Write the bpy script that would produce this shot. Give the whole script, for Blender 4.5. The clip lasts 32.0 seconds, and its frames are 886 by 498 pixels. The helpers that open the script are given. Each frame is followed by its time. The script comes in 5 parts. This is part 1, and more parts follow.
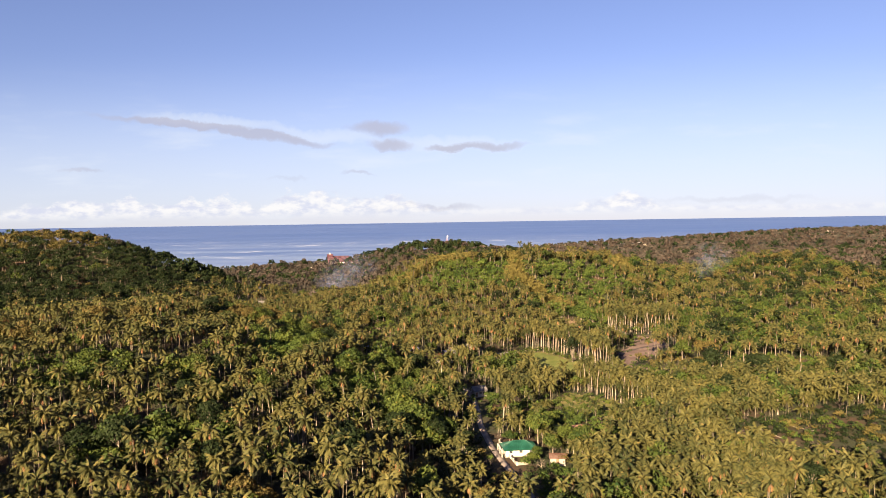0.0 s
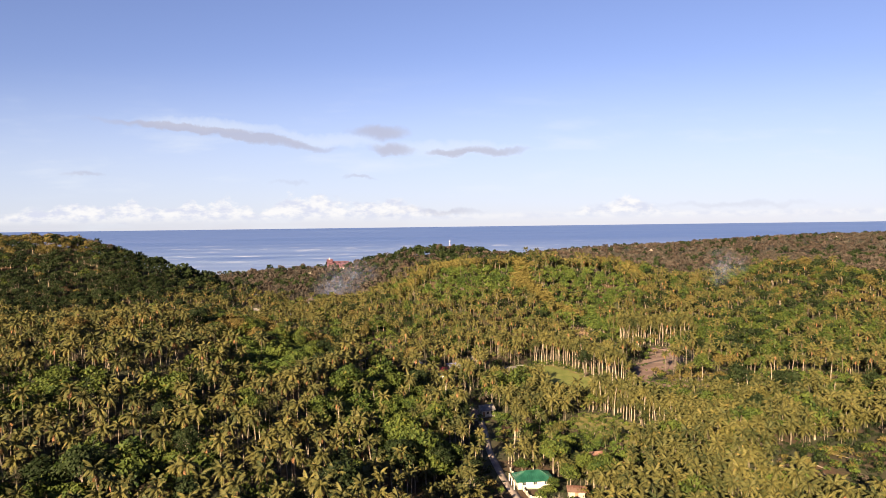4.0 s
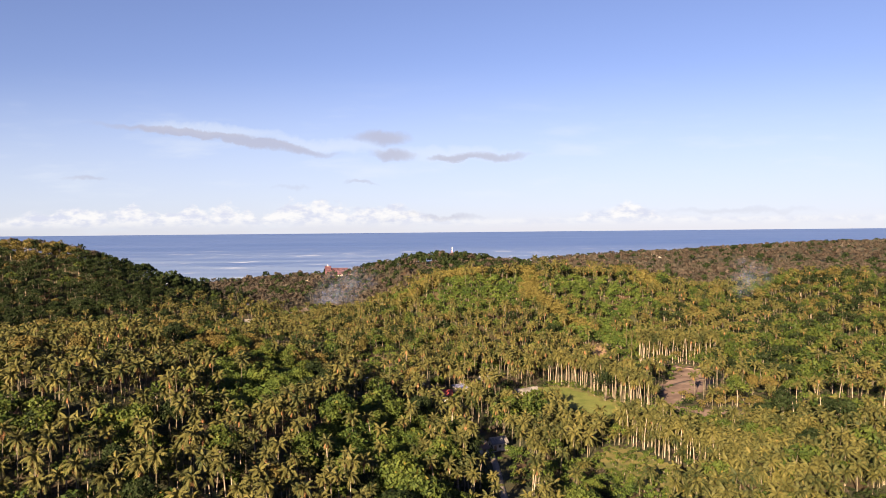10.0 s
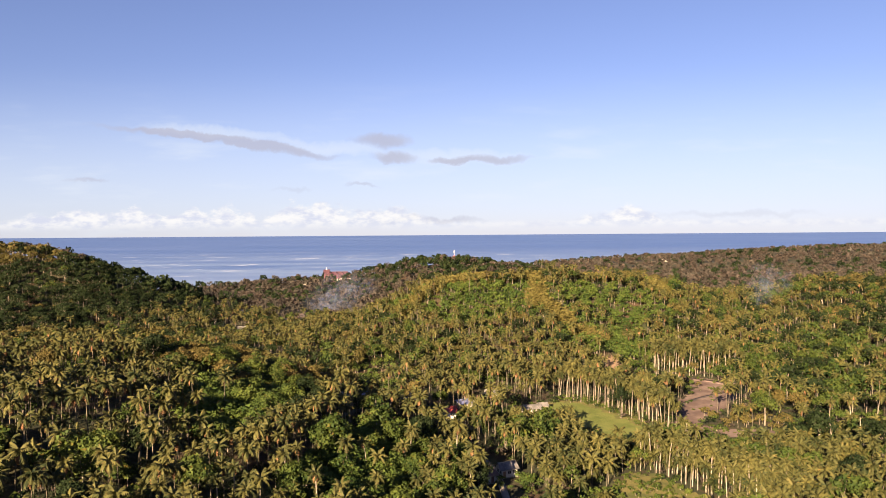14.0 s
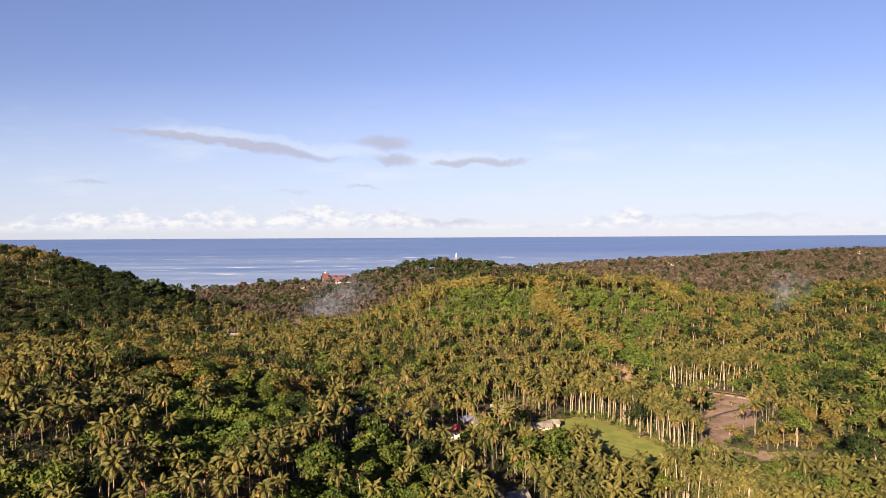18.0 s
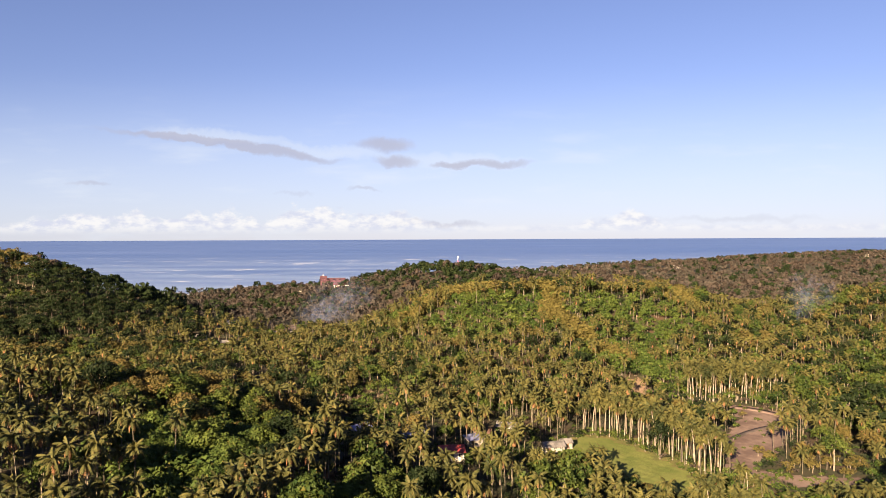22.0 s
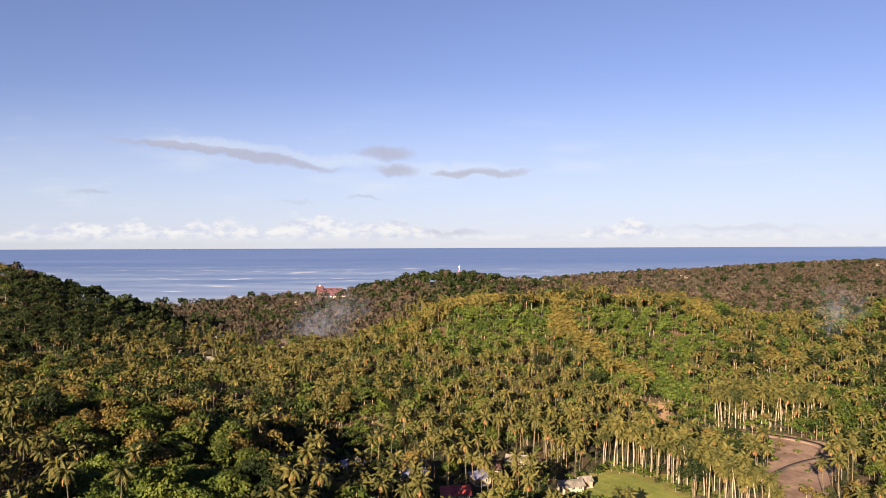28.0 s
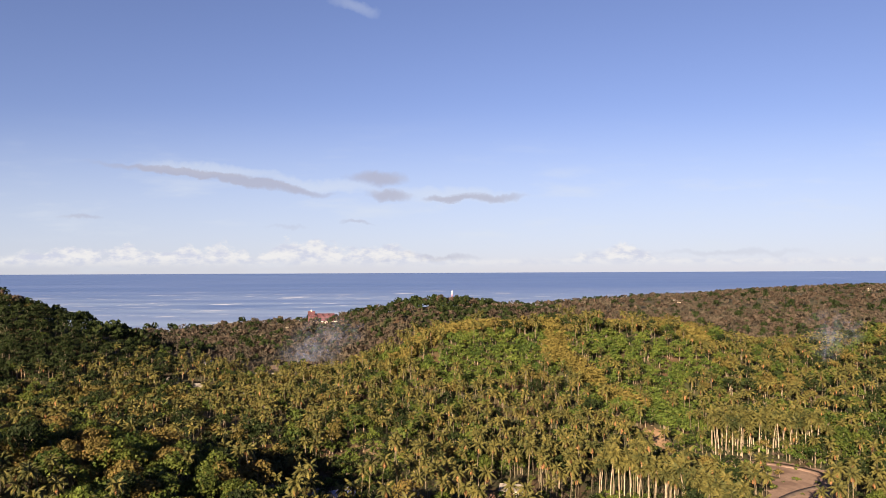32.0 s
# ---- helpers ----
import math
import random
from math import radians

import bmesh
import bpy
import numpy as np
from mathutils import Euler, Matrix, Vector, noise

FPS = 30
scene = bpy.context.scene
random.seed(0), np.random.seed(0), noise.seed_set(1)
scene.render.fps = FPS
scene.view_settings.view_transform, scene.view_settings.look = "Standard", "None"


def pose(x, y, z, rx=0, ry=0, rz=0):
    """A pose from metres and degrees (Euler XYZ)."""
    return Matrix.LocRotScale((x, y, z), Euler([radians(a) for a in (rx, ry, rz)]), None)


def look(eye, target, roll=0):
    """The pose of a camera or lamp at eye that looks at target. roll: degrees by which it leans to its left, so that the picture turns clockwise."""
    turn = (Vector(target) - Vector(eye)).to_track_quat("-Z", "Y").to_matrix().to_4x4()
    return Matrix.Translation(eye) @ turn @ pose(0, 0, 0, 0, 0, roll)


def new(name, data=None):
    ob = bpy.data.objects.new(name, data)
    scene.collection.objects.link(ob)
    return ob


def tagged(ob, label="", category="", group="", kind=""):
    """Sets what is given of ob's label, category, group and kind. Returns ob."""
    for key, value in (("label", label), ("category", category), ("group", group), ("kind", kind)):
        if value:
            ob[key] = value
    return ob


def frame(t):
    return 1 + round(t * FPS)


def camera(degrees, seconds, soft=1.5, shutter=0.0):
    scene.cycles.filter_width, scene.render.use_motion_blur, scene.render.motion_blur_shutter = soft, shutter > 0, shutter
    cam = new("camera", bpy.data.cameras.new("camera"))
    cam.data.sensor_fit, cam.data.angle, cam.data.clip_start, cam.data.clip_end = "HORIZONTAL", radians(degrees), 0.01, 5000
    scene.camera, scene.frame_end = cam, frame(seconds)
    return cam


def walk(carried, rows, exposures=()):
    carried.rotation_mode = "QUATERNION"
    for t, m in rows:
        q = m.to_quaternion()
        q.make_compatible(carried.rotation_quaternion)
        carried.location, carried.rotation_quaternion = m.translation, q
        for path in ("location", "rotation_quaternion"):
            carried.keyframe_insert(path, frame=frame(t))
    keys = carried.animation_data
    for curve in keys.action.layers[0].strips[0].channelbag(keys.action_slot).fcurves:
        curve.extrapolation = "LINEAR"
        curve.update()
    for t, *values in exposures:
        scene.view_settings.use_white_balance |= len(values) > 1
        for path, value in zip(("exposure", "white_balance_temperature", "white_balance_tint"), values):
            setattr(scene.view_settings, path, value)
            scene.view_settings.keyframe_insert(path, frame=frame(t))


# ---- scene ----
cam = camera(66, 32.0, 0.4)
# seconds, place, tilt, roll and heading of the drone
PATH = [
    (0, 3.11, 2.02, 97.52, 86.625, -0.84, -1.47),
    (1, 2.87, 7.72, 97.54, 86.713, -0.804, -1.438),
    (2, 2.63, 13.42, 97.55, 86.805, -0.767, -1.413),
    (3, 2.41, 19.11, 97.56, 86.901, -0.731, -1.394),
    (4.5, 2.09, 27.66, 97.57, 87.039, -0.676, -1.373),
    (6, 1.79, 36.21, 97.58, 87.169, -0.621, -1.354),
    (7, 1.6, 41.91, 97.59, 87.245, -0.597, -1.342),
    (8, 1.42, 47.61, 97.59, 87.317, -0.572, -1.33),
    (9, 1.25, 53.31, 97.59, 87.384, -0.548, -1.317),
    (10, 1.08, 59.01, 97.59, 87.448, -0.516, -1.303),
    (11, 0.93, 64.71, 97.59, 87.509, -0.484, -1.287),
    (12, 0.78, 70.41, 97.59, 87.566, -0.452, -1.27),
    (13, 0.64, 76.09, 97.59, 87.621, -0.42, -1.251),
    (14, 0.51, 81.77, 97.59, 87.674, -0.393, -1.232),
    (15.5, 0.34, 90.28, 97.58, 87.749, -0.352, -1.203),
    (17, 0.18, 98.76, 97.57, 87.823, -0.311, -1.173),
    (18, 0.08, 104.41, 97.56, 87.87, -0.283, -1.155),
    (19, 0.0, 110.05, 97.55, 87.915, -0.256, -1.138),
    (20, -0.08, 115.68, 97.54, 87.958, -0.247, -1.123),
    (21, -0.15, 121.3, 97.53, 87.995, -0.238, -1.111),
    (22, -0.21, 126.92, 97.51, 88.027, -0.228, -1.101),
    (23, -0.26, 132.5, 97.5, 88.051, -0.219, -1.095),
    (24, -0.3, 138.1, 97.48, 88.062, -0.212, -1.093),
    (25, -0.34, 143.8, 97.46, 88.059, -0.205, -1.095),
    (26.5, -0.37, 151.6, 97.43, 88.326, -0.194, -1.044),
    (27.5, -0.38, 155.8, 97.41, 88.602, -0.186, -0.99),
    (28, -0.39, 157.4, 97.4, 88.748, -0.183, -1.088),
    (28.5, -0.39, 158.6, 97.39, 88.917, -0.187, -1.16),
    (29, -0.38, 159.3, 97.38, 89.037, -0.192, -1.088),
    (29.5, -0.38, 159.6, 97.37, 89.304, -0.196, -0.942),
    (30, -0.38, 159.9, 97.36, 89.593, -0.201, -0.82),
    (30.5, -0.37, 160.0, 97.34, 90.006, -0.206, -0.869),
    (31, -0.36, 160.1, 97.33, 90.44, -0.21, -1.208),
    (31.5, -0.34, 160.2, 97.32, 90.731, -0.215, -1.499),
    (32, -0.33, 160.3, 97.3, 90.827, -0.219, -1.717),
]


def drone(x, y, z, tilt, roll, heading):
    return pose(x, y, z, tilt, 0, heading) @ pose(0, 0, 0, 0, 0, roll)


walk(cam, [(r[0], drone(*r[1:])) for r in PATH],
     exposures=((0, 2.77), (9, 2.77), (19, 2.75), (25, 2.72), (28, 2.67), (32, 2.58)))

# ---- light ----
SUN_AZ, SUN_EL = radians(-154), radians(20)      # from +y, clockwise; height
sun_way = Vector((math.sin(SUN_AZ) * math.cos(SUN_EL), math.cos(SUN_AZ) * math.cos(SUN_EL), math.sin(SUN_EL)))
sun = new("sun", bpy.data.lights.new("sun", "SUN"))
sun.data.energy, sun.data.angle, sun.data.color = 5.0, radians(0.55), (1.0, 0.715, 0.44)
sun.matrix_world = look(sun_way * 100, (0, 0, 0))


class Nodes:
    """Short hand for node trees."""

    def __init__(self, tree):
        self.t = tree

    def add(self, kind, **sets):
        n = self.t.nodes.new(kind)
        for k, v in sets.items():
            if k == "op":
                n.operation = v
            elif k == "typ":
                n.sky_type = v
            elif k == "blend":
                n.data_type, n.blend_type = "RGBA", v
        return n

    def put(self, n, i, v):
        if hasattr(v, "is_linked"):
            self.t.links.new(v, n.inputs[i])
        else:
            n.inputs[i].default_value = v

    def math(self, op, a, b=0.0, c=None, clamp=False):
        n = self.add("ShaderNodeMath", op=op)
        n.use_clamp = clamp
        self.put(n, 0, a), self.put(n, 1, b)
        if c is not None:
            self.put(n, 2, c)
        return n.outputs[0]

    def mix(self, f, a, b, blend="MIX"):
        n = self.add("ShaderNodeMix", blend=blend)
        self.put(n, 0, f), self.put(n, 6, a), self.put(n, 7, b)
        return n.outputs[2]

    def noise(self, vec, scale, detail=3.0, rough=0.5, distort=0.0):
        n = self.add("ShaderNodeTexNoise")
        if vec is not None:
            self.put(n, "Vector", vec)
        self.put(n, "Scale", scale), self.put(n, "Detail", detail), self.put(n, "Roughness", rough), self.put(n, "Distortion", distort)
        return n.outputs[0]

    def step(self, v, lo, hi):
        n = self.add("ShaderNodeMapRange")
        n.interpolation_type = "SMOOTHSTEP"
        for i, q in enumerate((v, lo, hi, 0.0, 1.0)):
            self.put(n, i, q)
        return n.outputs[0]

    def ramp(self, v, *stops):
        n = self.add("ShaderNodeValToRGB")
        e = n.color_ramp.elements
        while len(e) < len(stops):
            e.new(0.5)
        for k, (p, c) in zip(e, stops):
            k.position, k.color = p, (*c, 1)
        self.put(n, 0, v)
        return n.outputs[0]

    def xyz(self, v):
        n = self.add("ShaderNodeSeparateXYZ")
        self.put(n, 0, v)
        return n.outputs

    def vec(self, x, y, z):
        n = self.add("ShaderNodeCombineXYZ")
        self.put(n, 0, x), self.put(n, 1, y), self.put(n, 2, z)
        return n.outputs[0]

    def vmath(self, op, a, b):
        n = self.add("ShaderNodeVectorMath", op=op)
        self.put(n, 0, a), self.put(n, 1, b)
        return n.outputs[0]


# sky with a bank of cumulus over the sea and a few grey streaks above it
world = bpy.data.worlds.new("world")
scene.world = world
world.use_nodes = True
world.node_tree.nodes.clear()
W = Nodes(world.node_tree)
way = W.add("ShaderNodeTexCoord").outputs["Generated"]
sky = W.add("ShaderNodeTexSky", typ="NISHITA")
sky.sun_disc, sky.sun_elevation, sky.sun_rotation = False, SUN_EL, SUN_AZ
sky.altitude, sky.air_density, sky.dust_density, sky.ozone_density = 100, 1.0, 0.6, 2.5
W.put(sky, 0, W.vmath("NORMALIZE", W.vmath("ADD", way, (0, 0, 0.035)), (0, 0, 0)))
wx, wy, wz = W.xyz(way)
front = W.math("MAXIMUM", wy, 0.02)
u, v = W.math("DIVIDE", wx, front), W.math("DIVIDE", wz, front)
uv = W.vec(u, v, 0.0)
wob = W.noise(uv, 14.0, 5.0, 0.6)
wob2 = W.noise(W.vmath("ADD", uv, (7, 3, 0)), 22.0, 5.0, 0.6)
du = W.math("MULTIPLY", W.math("SUBTRACT", wob, 0.5), 0.07)
dv = W.math("MULTIPLY", W.math("SUBTRACT", wob2, 0.5), 0.030)
u2, v2 = W.math("ADD", u, du), W.math("ADD", v, dv)


def puff(cu, cv, su, sv, lean=0.0):
    """A soft streak of cloud: 1 in its middle, 0 outside."""
    a = W.math("SUBTRACT", u2, cu)
    b = W.math("SUBTRACT", W.math("SUBTRACT", v2, cv), W.math("MULTIPLY", a, lean))
    a, b = W.math("DIVIDE", a, su * 1.35), W.math("DIVIDE", b, sv * 1.15)
    r = W.math("ADD", W.math("MULTIPLY", a, a), W.math("MULTIPLY", b, b))
    return W.math("SUBTRACT", 1.0, r, clamp=True)


streaks = 0.0
for cu, cv, su, sv, lean, much in ((-0.38, 0.131, 0.10, 0.007, -0.10, 0.7), (-0.30, 0.121, 0.10, 0.008, -0.13, 0.8), (-0.21, 0.105, 0.075, 0.008, -0.13, 1.0),
                                   (-0.068, 0.118, 0.040, 0.012, 0.0, 1.0), (-0.052, 0.094, 0.034, 0.010, -0.05, 1.0),
                                   (0.085, 0.090, 0.066, 0.007, 0.02, 0.9), (0.03, 0.087, 0.03, 0.005, 0.0, 0.5), (-0.494, 0.064, 0.03, 0.004, 0.0, 0.6),
                                   (-0.09, 0.054, 0.025, 0.0035, 0.0, 0.6), (-0.2, 0.047, 0.03, 0.0035, 0.0, 0.4),
                                   (0.46, 0.008, 0.13, 0.006, 0.0, 0.4), (0.0, 0.002, 0.08, 0.005, 0.0, 0.7)):
    streaks = W.math("ADD", streaks, W.math("MULTIPLY", puff(cu, cv, su, sv, lean), much))
wisp = W.noise(W.vec(W.math("MULTIPLY", u, 2.2), W.math("MULTIPLY", v, 11.0), 4.0), 3.0, 4.0, 0.55)
wisp = W.math("MULTIPLY", W.step(wisp, 0.5, 0.8), W.step(v, 0.22, 0.06))
wisp = W.math("ADD", wisp, W.math("ADD", W.math("MULTIPLY", puff(-0.10, 0.372, 0.035, 0.010, -0.25), 0.5), W.math("ADD", puff(0.04, 0.094, 0.10, 0.012, -0.02), W.math("ADD", puff(-0.14, 0.108, 0.07, 0.009, -0.08), puff(-0.30, 0.130, 0.10, 0.009, -0.1)))))
# cumulus: heaped tops whose height changes along the horizon
heap = W.noise(W.vec(u, 0.0, 2.0), 9.0, 2.0, 0.5)
lump = W.noise(W.vec(u, W.math("MULTIPLY", v, 1.5), 5.0), 34.0, 5.0, 0.62)
top = W.math("MULTIPLY_ADD", W.math("SUBTRACT", heap, 0.42), 0.13, W.math("MULTIPLY", W.math("SUBTRACT", lump, 0.5), 0.055))
west = W.math("MULTIPLY", W.step(u, -0.66, -0.50), W.step(u, 0.06, -0.10))
east = W.math("MULTIPLY", W.step(u, 0.20, 0.26), W.step(u, 0.40, 0.33))
bank = W.math("MAXIMUM", west, W.math("MULTIPLY", east, 0.62))
top = W.math("MULTIPLY", W.math("ADD", top, 0.008), bank)
cumulus = W.math("MULTIPLY", W.step(W.math("SUBTRACT", top, v), -0.003, 0.008), W.step(v, -0.014, 0.004))
shade = W.noise(W.vec(u, W.math("MULTIPLY", v, 2.0), 9.0), 42.0, 4.0, 0.6)
low = W.step(v, 0.24, 0.0)
tint = W.mix(1.0, sky.outputs[0], (1.16, 0.97, 1.20, 1), "MULTIPLY")
tint = W.mix(W.math("MULTIPLY", low, 0.6), tint, (5.70, 6.30, 7.5, 1))
tint = W.mix(W.math("MULTIPLY", wisp, 0.45), tint, (6.5, 6.9, 7.6, 1))
tint = W.mix(W.math("MULTIPLY", W.step(streaks, 0.05, 1.0), 0.72), tint, (4.0, 3.95, 4.8, 1))
tint = W.mix(W.math("MULTIPLY", cumulus, 0.85), tint, W.mix(W.step(shade, 0.35, 0.62), (5.6, 5.8, 6.9, 1), (7.9, 7.7, 7.6, 1)))
back = W.add("ShaderNodeBackground")
W.put(back, 0, tint), W.put(back, 1, 0.019)
W.t.links.new(back.outputs[0], W.add("ShaderNodeOutputWorld").inputs[0])

# ---- materials ----


def material(name, build, rough=0.8, bump=None, spec=0.3, metal=0.0):
    """build(nodes, place) gives the colour; bump: (scale, strength) of fine relief."""
    m = bpy.data.materials.new(name)
    m.use_nodes = True
    n = Nodes(m.node_tree)
    p = m.node_tree.nodes["Principled BSDF"]
    place = n.add("ShaderNodeNewGeometry").outputs["Position"]
    n.put(p, "Base Color", build(n, place))
    n.put(p, "Roughness", rough), n.put(p, "Specular IOR Level", spec), n.put(p, "Metallic", metal)
    if bump:
        b = n.add("ShaderNodeBump")
        n.put(b, "Strength", bump[1]), n.put(b, "Distance", bump[2] if len(bump) > 2 else 0.1)
        n.put(b, "Height", n.noise(place, bump[0], 4.0))
        n.put(p, "Normal", b.outputs[0])
    return m


def leafy(name, dark, light, dry, dryness=0.12, through_light=0.12):
    """Leaves: each leaf, each tree and each patch of the wood a little different."""
    m = bpy.data.materials.new(name)
    m.use_nodes = True
    n = Nodes(m.node_tree)
    geo = n.add("ShaderNodeNewGeometry")
    place, isle = geo.outputs["Position"], geo.outputs["Random Per Island"]
    one = n.add("ShaderNodeObjectInfo").outputs["Random"]
    f = n.math("ADD", n.math("MULTIPLY", isle, 0.45), n.math("MULTIPLY", one, 0.2))
    f = n.math("ADD", f, n.math("MULTIPLY", n.math("SUBTRACT", n.noise(place, 0.11, 3.0), 0.42), 1.6), clamp=True)
    c = n.mix(f, (*dark, 1), (*light, 1))
    old = n.math("MULTIPLY", n.step(n.noise(place, 0.37, 2.0), 0.52, 0.75), n.step(isle, 0.3, 0.9))
    c = n.mix(n.math("ADD", n.math("MULTIPLY", old, 0.3), n.step(isle, 1.0 - dryness, 1.0 - dryness + 0.02), clamp=True), c, (*dry, 1))
    p = m.node_tree.nodes["Principled BSDF"]
    n.put(p, "Base Color", c), n.put(p, "Roughness", 0.6), n.put(p, "Specular IOR Level", 0.06)
    tr = n.add("ShaderNodeBsdfTranslucent")
    n.put(tr, 0, c)
    mx = n.add("ShaderNodeMixShader")
    n.put(mx, 0, through_light), n.put(mx, 1, p.outputs[0]), n.put(mx, 2, tr.outputs[0])
    n.t.links.new(mx.outputs[0], m.node_tree.nodes["Material Output"].inputs[0])
    return m


def two(a, b, scale, lo=0.35, hi=0.65, detail=4.0, fine=None):
    """Colour that wanders between a and b in patches, with grain."""

    def build(n, place):
        c = n.mix(n.step(n.noise(place, scale, detail, 0.6), lo, hi), (*a, 1), (*b, 1))
        g = n.noise(place, fine or scale * 9, 3.0)
        return n.mix(0.5, c, n.mix(g, (0.25, 0.25, 0.25, 1), (0.8, 0.8, 0.8, 1)), "OVERLAY")
    return build


M = {}
M["palm"] = leafy("palm_frond", (0.012, 0.020, 0.009), (0.084, 0.078, 0.025), (0.098, 0.073, 0.026), 0.02, 0.08)
M["young_palm"] = leafy("young_frond", (0.009, 0.017, 0.007), (0.059, 0.056, 0.017), (0.072, 0.053, 0.018), 0.03, 0.08)
M["green"] = leafy("green_leaf", (0.009, 0.021, 0.006), (0.059, 0.077, 0.016), (0.071, 0.058, 0.013), 0.03, 0.09)
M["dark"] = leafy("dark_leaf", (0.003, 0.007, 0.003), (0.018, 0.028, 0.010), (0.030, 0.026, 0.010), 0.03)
M["dry"] = leafy("dry_leaf", (0.038, 0.035, 0.011), (0.082, 0.070, 0.024), (0.091, 0.059, 0.027), 0.04)
# far groves: frond colour greyed, with the haze of distance painted in
M["hazed"] = leafy("hazed_frond", (0.019, 0.019, 0.016), (0.058, 0.051, 0.043), (0.058, 0.042, 0.036), 0.04, 0.05)
M["golden"] = leafy("golden_leaf", (0.038, 0.034, 0.011), (0.086, 0.070, 0.023), (0.098, 0.060, 0.024), 0.04)
M["bamboo"] = leafy("bamboo_leaf", (0.055, 0.050, 0.015), (0.106, 0.094, 0.030), (0.112, 0.080, 0.032), 0.04, 0.15)
M["creeper"] = leafy("creeper_leaf", (0.016, 0.034, 0.009), (0.068, 0.092, 0.019), (0.082, 0.072, 0.019), 0.03, 0.12)
# brown greyed as well, since the far trees wear it through painted haze
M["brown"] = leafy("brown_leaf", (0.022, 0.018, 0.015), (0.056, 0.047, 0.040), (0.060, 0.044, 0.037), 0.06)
M["dead"] = leafy("dead_frond", (0.085, 0.048, 0.024), (0.150, 0.088, 0.042), (0.175, 0.092, 0.050), 0.2, 0.1)
M["trunk"] = material("palm_trunk", two((0.098, 0.085, 0.067), (0.190, 0.165, 0.137), 0.9), 0.9, (6.0, 0.5))
# darker copy of the trunk colour, shade painted in for palms inside the groves
M["shade_trunk"] = material("shaded_palm_trunk", two((0.043, 0.040, 0.027), (0.108, 0.094, 0.072), 0.9), 0.9, (6.0, 0.5))
M["litter"] = material("leaf_litter", two((0.049, 0.036, 0.021), (0.097, 0.075, 0.045), 0.25, fine=2.0), 0.95, (1.5, 0.7, 0.3))
M["bark"] = material("bark", two((0.079, 0.065, 0.050), (0.158, 0.137, 0.112), 0.8), 0.9, (5.0, 0.6))
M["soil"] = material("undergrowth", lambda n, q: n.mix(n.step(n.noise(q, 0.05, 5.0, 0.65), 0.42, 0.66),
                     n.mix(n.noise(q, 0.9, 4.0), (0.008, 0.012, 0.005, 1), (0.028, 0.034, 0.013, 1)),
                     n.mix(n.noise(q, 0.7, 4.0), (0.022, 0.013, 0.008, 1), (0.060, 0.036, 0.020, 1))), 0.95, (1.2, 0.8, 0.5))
M["grass"] = material("meadow_grass", two((0.062, 0.083, 0.015), (0.095, 0.110, 0.026), 0.12, fine=2.5), 0.9, (4.0, 0.6, 0.2))
M["rough"] = material("rough_grass", two((0.055, 0.064, 0.017), (0.104, 0.092, 0.030), 0.15, fine=1.8), 0.9, (2.0, 0.7, 0.3))
M["dirt"] = material("bare_earth", two((0.072, 0.049, 0.043), (0.128, 0.094, 0.081), 0.11, fine=1.5), 0.95, (0.8, 0.6, 0.3))
M["clay"] = material("yellow_clay", two((0.097, 0.065, 0.039), (0.156, 0.107, 0.071), 0.2, fine=2.0), 0.95, (0.7, 0.8, 0.4))
M["mud"] = material("wet_mud", two((0.043, 0.036, 0.032), (0.086, 0.068, 0.061), 0.3, fine=2.0), 0.6, (1.5, 0.6, 0.2))
M["road"] = material("worn_concrete", two((0.120, 0.104, 0.094), (0.190, 0.168, 0.152), 0.3, fine=3.0), 0.9, (3.0, 0.3))
M["foam"] = material("sea_foam", two((0.396, 0.418, 0.446), (0.540, 0.547, 0.562), 0.06), 0.8)
M["sand"] = material("beach_sand", two((0.360, 0.317, 0.252), (0.446, 0.403, 0.331), 0.05), 0.95)

# ---- the land ----


def bell(x, y, cx, cy, sx, sy):
    return np.exp(-0.5 * (((x - cx) / sx) ** 2 + ((y - cy) / sy) ** 2))


def ease(v, lo, hi):
    q = np.clip((v - lo) / (hi - lo), 0, 1)
    return q * q * (3 - 2 * q)


def shore(x):
    """How far the land reaches at x."""
    return 1095 + 0.72 * np.maximum(0, x + 370) + 14 * np.sin(x / 61.0) + 22 * np.sin(x / 173.0 + 1) + 40 * np.sin(x / 410.0)


# height, middle and breadth of each hill
HILLS = [(42, -331, 639, 75, 52), (38, -465, 622, 98, 125), (12, -241, 652, 60, 49), (40, 28, 562, 46, 46), (12, 88, 540, 18, 50), (30, 138, 588, 44, 36), (30, 292, 528, 52, 60), (9, 106, 480, 17, 13), (5, -26, 454, 18, 12), (24, 30, 950, 75, 70), (6, -32, 950, 40, 60),
         (3, 110, 900, 110, 90), (12, 450, 760, 190, 190), (21, 1000, 1350, 340, 300), (25, -118, 318, 74, 90), (12, -245, 340, 85, 100),
         (8, 190, 640, 60, 80), (7, 270, 260, 80, 90), (6, -330, 180, 120, 120), (3, 300, 1050, 140, 120), (9, -160, 980, 95, 50), (6, 370, 1290, 130, 120)]


